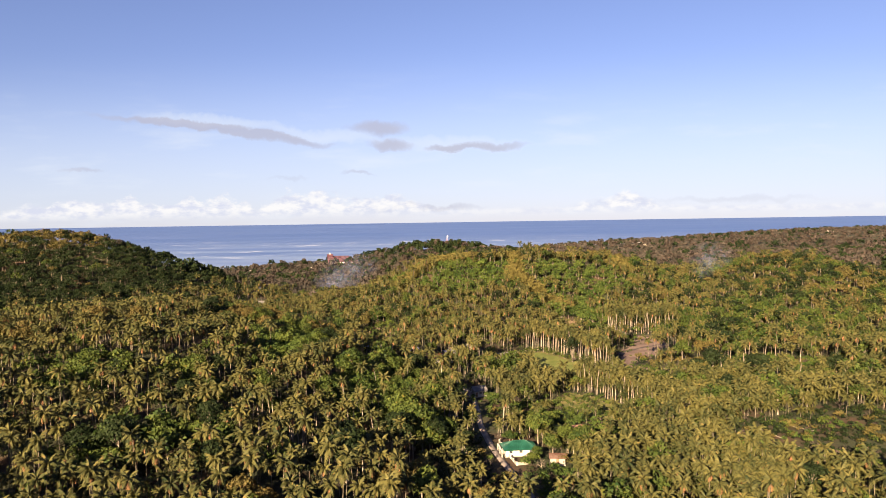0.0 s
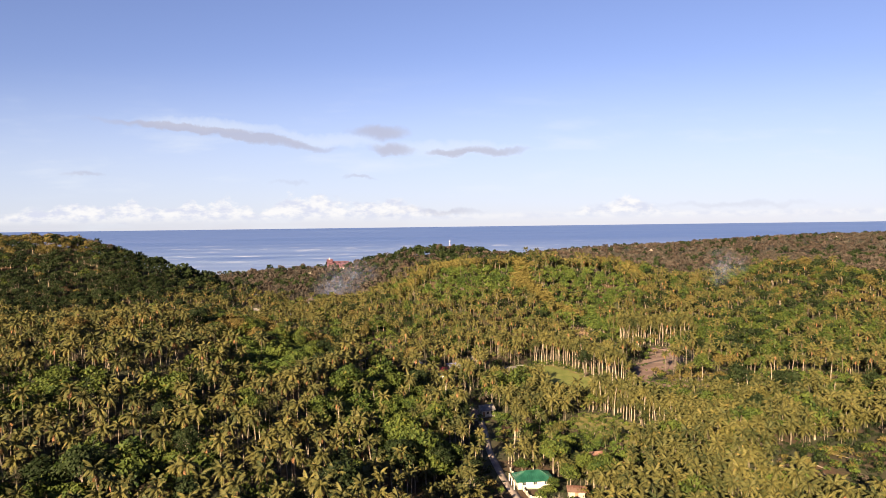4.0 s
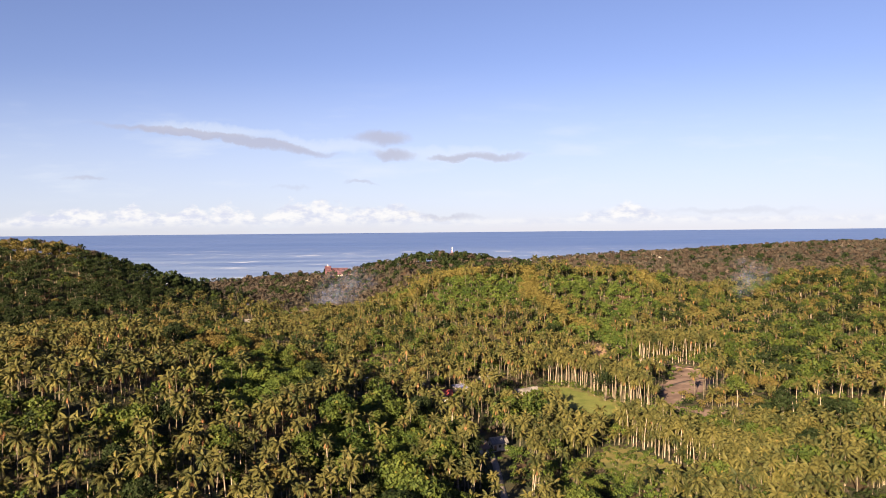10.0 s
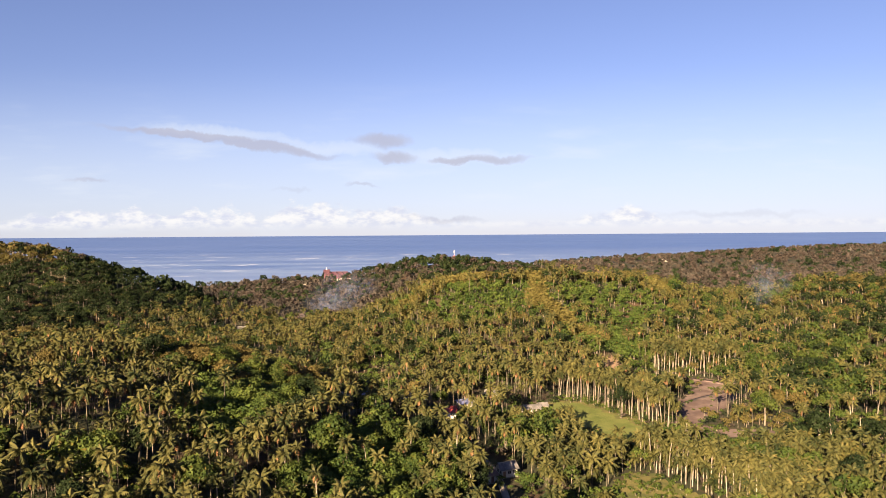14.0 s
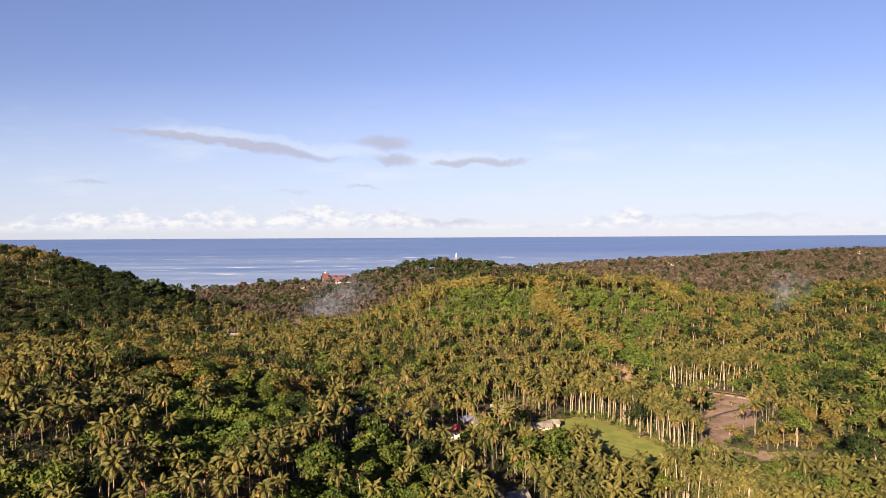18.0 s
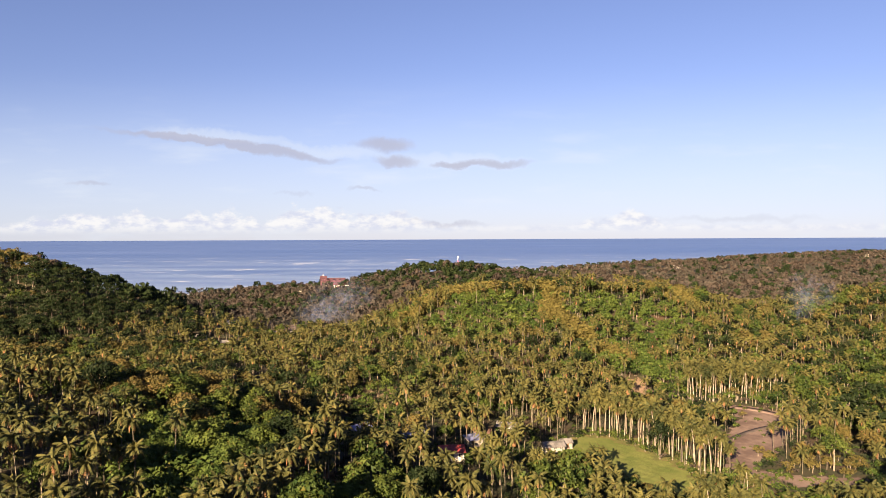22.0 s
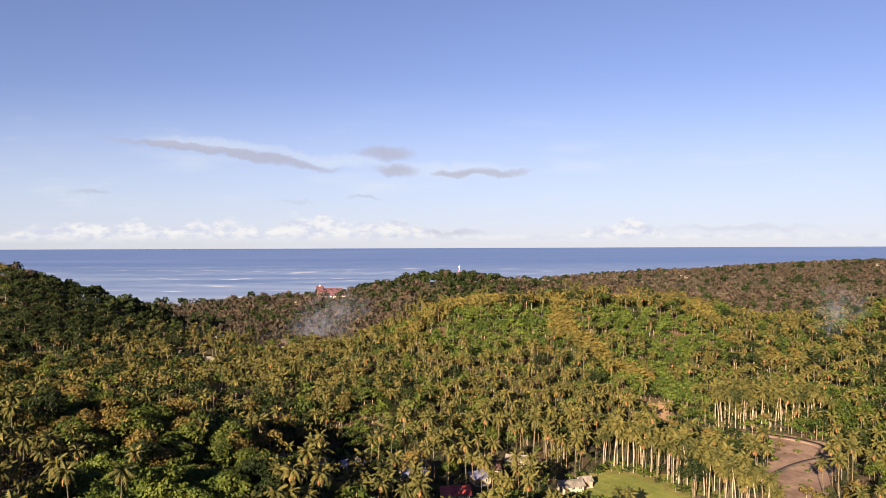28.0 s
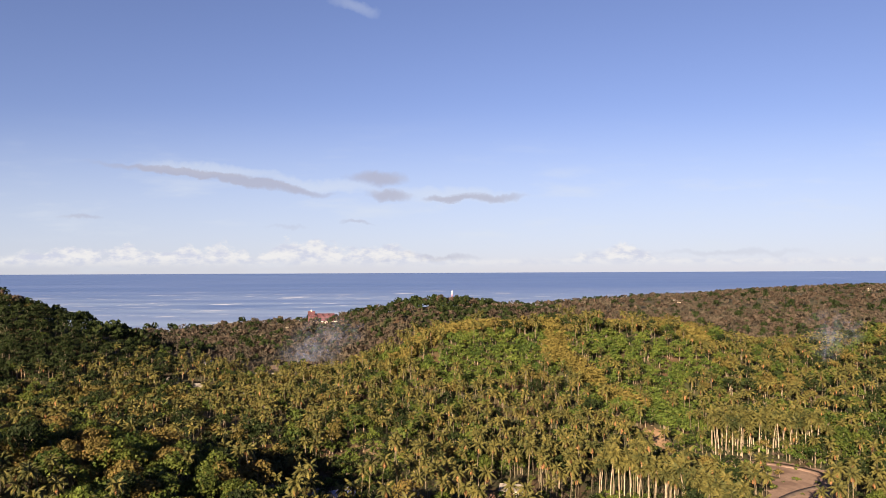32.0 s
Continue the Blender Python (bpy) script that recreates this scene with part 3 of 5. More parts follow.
ARC = [(-14, 538), (-2, 549), (14, 556), (31, 562), (50, 568), (66, 574), (90, 586), (112, 590), (140, 586), (168, 578)]
SPINE = [(74, 556), (76, 522), (84, 507), (93, 498), (104, 491)]
BELT = [(-262, 520), (-226, 534), (-196, 546), (-160, 548)]
MOUNDS = [(-18, 296, 13, 16), (-20, 268, 14, 16), (-64, 300, 12, 20), (-50, 316, 9, 12), (-78, 314, 9, 12)]


def on_crest(x, y):
    """Bamboo along the crest of the middle hill, its spur and the foot of the western hill."""
    return (off_line(x, y, ARC) < 6 + 8 * wild(x, y, 9, 4)) | (off_line(x, y, SPINE) < 3 + 8 * wild(x, y, 8, 2)) | (off_line(x, y, BELT) < 3 + 9 * wild(x, y, 11, 1))


def draped(x, y):
    """Trees overgrown with creepers, in mounds."""
    q = np.zeros(np.shape(x), bool)
    for cx, cy, rx, ry in MOUNDS:
        q |= np.hypot((x - cx) / rx, (y - cy) / ry) < 0.8 + 0.45 * wild(x, y, 8, 3)
    return q


def kind_at(x, y, r):
    """0 palm, 1 fresh green tree, 2 dark tree, 3 dry tree, 4 green scrub, 5 dark scrub, 6 dry scrub, 7 bamboo, 8 creeper mound."""
    n = len(x)
    k = np.zeros(n, int)
    a, b2 = r.rand(n), r.rand(n)
    leafy_part = 0.04 + 0.13 * wild(x, y, 26, 1) + 0.12 * ease(y, 350, 420) + 0.5 * ease(y, 600, 900) * wild(x, y, 60, 3)
    k = np.where(a < leafy_part, np.where(b2 < 0.14 + 0.12 * ease(y, 340, 420), 2, np.where(b2 < 0.85 - 0.15 * ease(y, 340, 420), 1, 3)), k)
    k = np.where(((k == 2) | (k == 3)) & (x > 28) & (y < 350) & (r.rand(n) < 0.85), 1, k)
    k = np.where((k > 0) & (x > 24) & (x < 112) & (y > 315) & (y < 470) & (r.rand(n) < 0.9), 0, k)
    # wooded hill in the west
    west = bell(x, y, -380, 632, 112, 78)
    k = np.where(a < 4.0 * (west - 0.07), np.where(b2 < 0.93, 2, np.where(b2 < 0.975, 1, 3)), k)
    k = np.where((a < 1.5 * west) & (height(x, y) > 61) & (b2 > 0.4), 3, k)
    # darker, browner growth on the eastern slopes
    east = np.maximum(bell(x, y, 440, 640, 170, 210), bell(x, y, 310, 520, 70, 80))
    k = np.where((k == 0) & (a < 0.75 * east), np.where(b2 < 0.55, 2, 3), k)
    # knob with the mast
    knob = bell(x, y, 30, 950, 70, 60)
    k = np.where(a < 1.3 * knob, np.where(b2 < 0.75, 2, 3), k)
    # middle hill: dry crest, green creepers on its flank
    creepers = np.maximum.reduce([bell(x, y, 40, 528, 22, 17), bell(x, y, 18, 520, 14, 12), bell(x, y, 112, 522, 20, 24), bell(x, y, 130, 548, 26, 14), bell(x, y, 70, 535, 14, 16)])
    k = np.where((creepers > 0.42) & (a < 0.55 + 0.4 * wild(x, y, 17, 2)), 4, k)
    k = np.where((off_line(x, y - 9, ARC) < 15) & (k == 0) & (a < 0.8), 4, k)
    k = np.where(on_crest(x, y) & (a < 0.94), np.where(b2 < 0.9, 7, 4), k)
    k = np.where((bell(x, y, 112, 476, 24, 18) > 0.5) & (a < 0.85), 4, k)
    # dry trees along the crest of the ridge, green ones on its end
    belt = off_line(x, y, [(-62, 352), (-100, 372), (-150, 392), (-230, 410)])
    k = np.where((belt < 30) & (a < 0.93), np.where(b2 < 0.5, 3, np.where(b2 < 0.6, 2, 1)), k)
    belt = np.minimum(off_line(x, y, [(-120, 430), (-200, 450), (-260, 470)]), off_line(x, y, [(-160, 520), (-230, 500)]))
    k = np.where((belt < 34) & (a < 0.85), np.where(b2 < 0.45, 3, np.where(b2 < 0.7, 2, 1)), k)
    for cx, cy, rad, sort in ((-58, 330, 22, 1), (-14, 292, 15, 1), (-4, 240, 12, 1), (-12, 318, 10, 1), (48, 272, 16, 4), (60, 250, 16, 4),
                              (137, 224, 27, 5), (160, 240, 20, 5), (118, 236, 12, 5), (-70, 205, 14, 1), (-88, 197, 15, 1), (-119, 246, 17, 1), (-104, 362, 20, 1), (-72, 346, 15, 1), (-90, 352, 9, 3), (-118, 374, 10, 3), (-132, 372, 9, 3), (-70, 330, 14, 1), (-82, 256, 9, 1),
                              (122, 362, 8, 6), (134, 362, 10, 6), (36, 332, 12, 1), (8, 355, 12, 2), (20, 352, 9, 1), (70, 262, 10, 4), (140, 360, 12, 6), (182, 402, 9, 2), (200, 424, 9, 2), (172, 440, 12, 2)):
        near_by = np.hypot(x - cx, (y - cy)) < rad * (0.75 + 0.5 * wild(x, y, 7, sort))
        k = np.where(near_by & (a < 0.88), np.where((b2 < 0.06) & (sort == 1), 2, sort), k)
    k = np.where(draped(x, y) & (a < 0.93), 8, k)
    # dark-leaved plants here put the shade behind the ridge into the colour
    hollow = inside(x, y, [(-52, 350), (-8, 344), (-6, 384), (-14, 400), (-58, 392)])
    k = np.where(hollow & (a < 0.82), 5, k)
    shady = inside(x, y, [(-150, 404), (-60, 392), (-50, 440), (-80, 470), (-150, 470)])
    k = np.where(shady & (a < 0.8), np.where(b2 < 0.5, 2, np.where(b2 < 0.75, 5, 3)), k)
    grove_edge = inside(x, y, [(160, 372), (240, 380), (260, 470), (170, 470), (162, 430)])
    k = np.where(grove_edge & (a < 0.45), np.where(b2 < 0.2, 2, 1), k)
    k = np.where((k == 0) & (bell(x, y, 290, 430, 90, 110) * 0.35 > r.rand(n)), np.where(b2 < 0.2, 2, 1), k)
    far_side = ease(y, 640, 760) * (0.30 + 0.4 * wild(x, y, 80, 5)) * (1 - np.clip(1.4 * west, 0, 1))
    k = np.where((k == 0) & (r.rand(n) < far_side), np.where(b2 < 0.9, 3, 2), k)
    for poly in LOW:
        share = 0.75 if poly is SWARD else 0.08 if poly[0] == (112, 206) else 0.5
        k = np.where(inside(x, y, poly), np.where(b2 < share, 4, np.where(b2 < share + 0.15, 6, 5)), k)
    return k


def spread(x0, x1, y0, y1, gap, seed, wedge=(0.69, 30)):
    """Plants on a shaken grid, within the wedge of land that lies ahead."""
    r = np.random.RandomState(seed)
    X, Y = np.meshgrid(np.arange(x0, x1, gap), np.arange(y0, y1, gap))
    X[1::2] += gap / 2
    x, y = X.ravel() + r.uniform(-0.42, 0.42, X.size) * gap, Y.ravel() + r.uniform(-0.42, 0.42, X.size) * gap
    ok = (np.abs(x) < wedge[0] * y + wedge[1]) & ~open_ground(x, y) & (height(x, y) > 0.8)
    return x[ok], y[ok], r


def strand(name, off, width, z, mat, label, category):
    """A strip along the shore."""
    xs = np.arange(-700, 2600, 12.0)
    rows = []
    for k, side in enumerate((0, 1)):
        yy = shore(xs) + off + side * width * (0.55 + 0.45 * np.sin(xs / 37.0 + off) * np.sin(xs / 91.0))
        rows.append(np.c_[xs, yy, np.full(len(xs), z + 0.05 * side)])
    m = len(xs)
    i = np.arange(m - 1)
    return tagged(new(name, mesh_of(name, np.concatenate(rows), np.stack([i, i + 1, i + 1 + m, i + m], -1), [mat], None, True)), label, category, kind="structure")


strand("beach", -6, 12, 0.9, M["sand"], "pale sand beach below the coastal palms", "beach")
strand("surf", 34, 16, 0.2, M["foam"], "white surf line on the reef edge", "surf")
strand("surf", 90, 9, 0.2, M["foam"], "white surf line on the reef edge", "surf")


def part(name, verts, faces, mat, parent, label="", smooth=False):
    ob = new(name, mesh_of(name, verts, faces, [mat], None, smooth))
    ob.parent = parent
    return tagged(ob, label)


def hung(name, mesh, parent, m, label=""):
    """A part that shares its mesh with others."""
    ob = new(name, mesh)
    ob.parent, ob.matrix_local = parent, m
    return tagged(ob, label)


PALM_MATS = [M["palm"], M["shade_trunk"], M["dead"]]
near_palms = [palm_shape(s, 15, 7, 4 if h > 9 else 0, 5, 3, h) for s, h in ((11, 14), (12, 12.5), (13, 10.5), (14, 8))]
half_palms = [palm_shape(s, 15, 6, 3 if h > 9 else 0, 4, 2, h) for s, h in ((41, 13), (42, 11.5), (43, 10), (44, 8.5), (45, 7))]
mid_palms = [palm_shape(s, 12, 3, 1, 3, 1, h) for s, h in ((21, 11.5), (22, 10), (23, 8.5), (24, 7), (25, 5.5))]
far_palms = [palm_shape(s, 8, 2, 0, 3, 1, h, True) for s, h in ((31, 10.5), (32, 8.5), (33, 6.5))]

x, y, r = spread(-330, 330, 95, 345, 5.15, 3)
kinds = kind_at(x, y, r)
size = (0.86 + 0.36 * r.rand(len(x))) * (1 - 0.16 * ease(y, 270, 320) * ease(-x, 30, 70))
is_palm = kinds == 0
new_growth = young(x, y)

# the palms that the drone passes nearest are built leaf by leaf
order = np.argsort(np.abs(x) * 0.9 + np.abs(y - 235))
singles = [i for i in order if is_palm[i] and -75 < x[i] < 95 and 140 < y[i] < 345][:172]
FROND_MESHES = []
for seed, droop in ((1, 0.5), (2, 0.75), (3, 1.0), (4, 1.25), (5, 1.55)):
    fv, ff = frond(3.25, droop, 12, np.random.RandomState(seed))
    FROND_MESHES.append(mesh_of("frond", fv, ff, [M["palm"]]))
dv, df = frond(2.4, 0.9, 8, np.random.RandomState(6), 0.2)
DEAD_MESH = mesh_of("dead_frond", dv, df, [M["dead"]])
STEMS = []
for seed in range(6):
    rs = np.random.RandomState(60 + seed)
    sv, sf, top = stem((13.0, 11.8, 14.0, 8.5, 7.0, 5.5)[seed], 0.26, 0.15, rs.uniform(-0.11, 0.11), rs.uniform(-0.03, 0.03), 7, 7)
    STEMS.append((mesh_of("trunk", sv, sf, [M["trunk"]], None, True), top))
nut_v, nut_f = leaf_cloud(np.random.RandomState(9), [(0, 0, -0.35, 0.45, 0.7)], 14, 0.22)
NUTS = mesh_of("coconuts", nut_v, nut_f, [M["dead"]])
CROWNS = []
for seed in range(5):
    rs = np.random.RandomState(80 + seed)
    bits = []
    for turn, droop, up, sc in crown_ways(20, rs):
        fv, ff = frond(3.25 * sc, droop, 11, rs)
        bits.append((turned(pitch_up(fv, up * 0.8), turn), ff))
    CROWNS.append(mesh_of("crown", *merged(bits), [M["palm"]]))


def palm(px, py, sc, turn, seed, split, label, short=False):
    """A coconut palm as a thing of its own; split: every leaf a part."""
    rs = np.random.RandomState(seed)
    base = new("coconut_palm")
    base.empty_display_size = 0.5
    base.matrix_world = Matrix.LocRotScale((px, py, float(height(px, py))), Euler((0, 0, turn)), (sc, sc, sc))
    trunk_mesh, top = STEMS[seed % 3 + (3 if short else 0)]
    hung("trunk", trunk_mesh, base, Matrix())
    at = Matrix.Translation(top)
    if split:
        for a, droop, up, k in crown_ways(15, rs):
            best = min(range(5), key=lambda j: abs((0.5, 0.75, 1.0, 1.25, 1.55)[j] - droop))
            hung("frond", FROND_MESHES[best], base, at @ Matrix.Rotation(a, 4, "Z") @ Matrix.Rotation(-radians(up * 0.8), 4, "Y") @ Matrix.Scale(k, 4))
        for k in range(0 if short else 4):
            hung("dead_frond", DEAD_MESH, base, at @ Matrix.Rotation(rs.rand() * 6.28, 4, "Z") @ Matrix.Rotation(radians(58), 4, "Y"), "dry brown hanging frond")
        hung("coconuts", NUTS, base, at, "cluster of brown coconuts")
    else:
        hung("crown", CROWNS[seed % len(CROWNS)], base, at)
        hung("dead_frond", DEAD_MESH, base, at @ Matrix.Rotation(rs.rand() * 6.28, 4, "Z") @ Matrix.Rotation(radians(58), 4, "Y"), "dry brown hanging frond")
    return tagged(base, label, "palm tree", "coconut palms of the grove")


for j, i in enumerate(singles):
    palm(x[i], y[i], size[i] * 0.86, r.rand() * 6.28, 1000 + j, j < 110, "short young coconut palm with arching yellow-green fronds" if new_growth[i] else "coconut palm with arching olive-green fronds and pale trunk in a grove", new_growth[i])
rest = np.setdiff1d(np.where(is_palm)[0], singles)
grove("coconut_grove", near_palms + half_palms, np.c_[x, y, r.rand(len(x)) * 6.28, size, np.where(y < 190, np.where(new_growth, 2 + r.randint(0, 2, len(x)), r.randint(0, 4, len(x))), np.where(new_growth, 7 + r.randint(0, 2, len(x)), 4 + r.randint(0, 4, len(x))))][rest],
      PALM_MATS, "dense grove of olive-green coconut palms with pale trunks", "palm grove")

# young palms set close together on the level ground
yx, yy, yr = spread(36, 205, 100, 345, 4.7, 21)
yk = (kind_at(yx, yy, yr) == 0) & young(yx, yy)
yx, yy = yx[yk], yy[yk]
grove("coconut_grove", [palm_shape(46 + k, 15, 6, 0, 4, 2, 4.2 + 1.3 * k) for k in range(3)], np.c_[yx, yy, yr.rand(len(yx)) * 6.28, 0.75 + 0.35 * yr.rand(len(yx)), yr.randint(0, 3, len(yx))],
      [M["young_palm"], M["shade_trunk"], M["dead"]], "close-set young coconut palms with yellow-green fronds", "palm grove")

# palms in rows along the meadow and the dirt track
rs = np.random.RandomState(5)
row = 0
for line, gap, sc in (([(62, 399), (74, 394), (84, 377), (92, 357), (95, 345)], 3.0, 1.05), ([(64, 404), (78, 398), (90, 378), (98, 360)], 3.6, 1.08),
                      ([(73, 309), (80, 298), (86, 284), (95, 270)], 2.3, 0.92), ([(77, 310), (84, 298), (90, 285), (98, 273)], 3.0, 0.95), ([(124, 450), (140, 447), (156, 442), (168, 438)], 2.3, 1.15), ([(126, 455), (145, 452), (168, 446)], 3.0, 1.15), ([(130, 461), (150, 458), (172, 452)], 3.6, 1.15)):
    for (ax, ay), (bx, by) in zip(line, line[1:]):
        k = max(1, int(math.hypot(bx - ax, by - ay) / gap))
        for i in range(k):
            row += 1
            palm(ax + (bx - ax) * i / k + rs.uniform(-0.8, 0.8), ay + (by - ay) * i / k + rs.uniform(-0.8, 0.8), sc * rs.uniform(0.9, 1.1), rs.rand() * 6.28,
                 3000 + row, False, "tall coconut palm with bare pale trunk in a row")
for px, py, sc in ((-6, 300, 1.05), (9.5, 300.5, 1.4), (2.5, 297, 1.0), (-14.5, 330, 0.95), (-3, 345, 0.9), (34, 262, 0.9), (31, 252, 0.85), (-14, 262, 0.9), (-3, 264, 0.85), (-18, 282, 0.9), (-9, 290, 0.8),
                   (167.7, 345.8, 1.0), (175, 341.5, 1.05), (180.6, 341.2, 0.95), (161, 349, 0.9), (188, 332, 1.0), (172, 352, 0.9), (121, 402, 0.6), (128, 425, 0.6), (118, 430, 0.55)):
    row += 1
    palm(px, py, sc, rs.rand() * 6.28, 3000 + row, True, "lone coconut palm standing clear of the grove")

# broad trees
TREE_SIZES = {1: (9.0, 4.6), 2: (10.0, 4.8), 3: (9.0, 4.6)}
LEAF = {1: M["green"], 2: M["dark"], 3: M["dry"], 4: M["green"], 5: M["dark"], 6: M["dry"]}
LOOKS = {1: "broad tree with fresh green creeper-covered crown", 2: "broad tree with dark green rounded crown", 3: "broad tree with dry yellow-brown crown"}
TREES = {}
for sort, (h, wide) in TREE_SIZES.items():
    TREES[sort] = []
    for seed in range(3):
        rs = np.random.RandomState(sort * 10 + seed)
        lb = lobes_of(rs, 11, wide, h * 0.6, h * 0.38)
        TREES[sort].append((mesh_of("trunk", *wood(rs, h, wide, lb, 9), [M["bark"]], None, True), mesh_of("crown", *leaf_cloud(rs, lb, 160, 0.33), [M["golden"] if sort == 3 else LEAF[sort]])))


def broad_tree(px, py, sc, turn, sort, seed, squash=1.0):
    base = new("broadleaf_tree")
    base.empty_display_size = 0.5
    base.matrix_world = Matrix.LocRotScale((px, py, float(height(px, py))), Euler((0, 0, turn)), (sc, sc, sc * squash))
    trunk, crown = TREES[sort][seed % 3]
    hung("trunk", trunk, base, Matrix()), hung("crown", crown, base, Matrix())
    return tagged(base, LOOKS[sort], "tree", "broad trees among the palms")


mid_trees = {s: [tree_shape(s * 7 + k, *TREE_SIZES[s], 7, 32, 0.54) for k in range(3)] for s in (1, 2, 3)}
fine_trees = {s: [tree_shape(s * 5 + k, *TREE_SIZES[s], 9, 90, 0.33) for k in range(3)] for s in (1, 2, 3)}
far_trees = {s: [tree_shape(s * 9 + k, TREE_SIZES[s][0], TREE_SIZES[s][1], 5, 10, 1.3) for k in range(3)] for s in (1, 2, 3)}
scrub = [tree_shape(90 + k, 3.6, 2.9, 5, 19, 0.48) for k in range(3)]
far_scrub = [tree_shape(95 + k, 4.0, 3.3, 4, 30, 0.44) for k in range(3)]
NAMES = {1: "green_trees", 2: "dark_trees", 3: "dry_trees", 4: "green_scrub", 5: "dark_scrub", 6: "dry_scrub"}
WORDS = {1: "fresh green broad trees in the wood", 2: "dark green wooded slope of broad trees", 3: "dry yellow-brown broad trees", 4: "green creepers and scrub over the hillside",
         5: "low dark brush on the cleared slope", 6: "dry yellow scrub on the hill crest"}

# big single trees that stand out
made = 0
for px, py, sc, sort, squash in ((-119, 246, 1.7, 1, 0.7), (-108, 251, 1.4, 1, 0.75), (-84, 257, 1.35, 1, 1.1), (-72, 228, 1.0, 1, 1.1), (-3, 312, 1.3, 2, 1.2), (-13, 305, 1.4, 1, 1.0),
                                 (-18, 295, 1.3, 1, 0.9), (-82, 348, 1.3, 3, 0.85), (-72, 356, 1.3, 3, 0.9), (-106, 364, 1.2, 3, 0.8), (-86, 414, 1.5, 3, 0.55), (-132, 392, 1.2, 3, 0.85),
                                 (-56, 352, 1.2, 3, 1.0), (-66, 336, 1.2, 1, 0.85), (-95, 338, 1.4, 1, 0.8), (-120, 350, 1.1, 1, 0.8), (-150, 384, 1.5, 3, 0.8), (-175, 396, 1.6, 3, 0.75),
                                 (-60, 310, 1.4, 1, 1.0), (-48, 318, 1.3, 1, 1.0), (-150, 420, 1.2, 2, 0.7), (-115, 410, 1.2, 2, 0.7), (-200, 430, 1.5, 3, 0.7), (-225, 420, 1.6, 2, 0.7),
                                 (5, 377, 0.95, 1, 0.95), (-86, 193, 1.4, 1, 0.7), (-98, 201, 1.5, 2, 0.7), (-76, 200, 1.2, 2, 0.75), (-76, 336, 1.35, 3, 0.9), (-69, 330, 1.15, 3, 0.95), (-92, 341, 1.25, 3, 0.85), (-101, 334, 1.0, 3, 0.9), (-59, 330, 0.9, 3, 0.95), (-84, 352, 1.2, 3, 0.8), (-97, 438, 1.5, 3, 0.6), (37, 221.5, 0.5, 1, 0.9), (39.5, 226, 0.6, 1, 0.8), (16, 232, 0.8, 2, 1.0), (43, 251, 0.9, 1, 0.8), (50, 243, 0.8, 2, 0.8), (50, 258, 0.85, 1, 0.8),
                                 (12, 266, 0.9, 2, 1.1), (15, 283, 1.2, 2, 1.1), (32, 240, 0.7, 1, 0.8), (164, 398, 1.2, 2, 1.0), (170, 388, 1.3, 2, 1.0), (158, 384, 0.9, 3, 0.9),
                                 (120, 424, 0.35, 3, 0.8), (127, 430, 0.3, 3, 0.8), (116, 412, 0.35, 3, 0.7), (132, 424, 0.3, 1, 0.7), (114, 432, 0.4, 1, 0.8), (122, 416, 0.3, 3, 0.8)):
    made += 1
    broad_tree(px, py, sc, made * 1.7, sort, made, squash)
for sort in (1, 2, 3):
    idx = [i for i in np.argsort(np.abs(x) + np.abs(y - 240)) if kinds[i] == sort]
    for j, i in enumerate(idx[:45]):
        broad_tree(x[i], y[i], size[i] * (0.8 + 0.7 * r.rand()), r.rand() * 6.28, sort, j, 0.9 + 0.3 * r.rand())
    left = idx[45:]
    if left:
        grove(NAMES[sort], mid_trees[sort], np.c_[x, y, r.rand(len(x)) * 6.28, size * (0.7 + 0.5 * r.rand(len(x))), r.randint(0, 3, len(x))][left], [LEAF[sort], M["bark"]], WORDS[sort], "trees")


def twice(x, y, r, much):
    """Fill the gaps between spots with more, closer ones."""
    k = np.repeat(np.arange(len(x)), much)
    return x[k] + r.uniform(-3.4, 3.4, len(k)), y[k] + r.uniform(-3.4, 3.4, len(k))


for sort in (4, 5, 6):
    q = kinds == sort
    if q.any():
        sx2, sy2 = twice(x[q], y[q], r, 4)
        low = 0.4 if sort == 5 else 0.7
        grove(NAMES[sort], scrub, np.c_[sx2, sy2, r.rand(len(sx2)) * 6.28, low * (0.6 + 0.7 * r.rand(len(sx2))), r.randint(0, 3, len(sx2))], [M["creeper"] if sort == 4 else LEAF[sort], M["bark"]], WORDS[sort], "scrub")

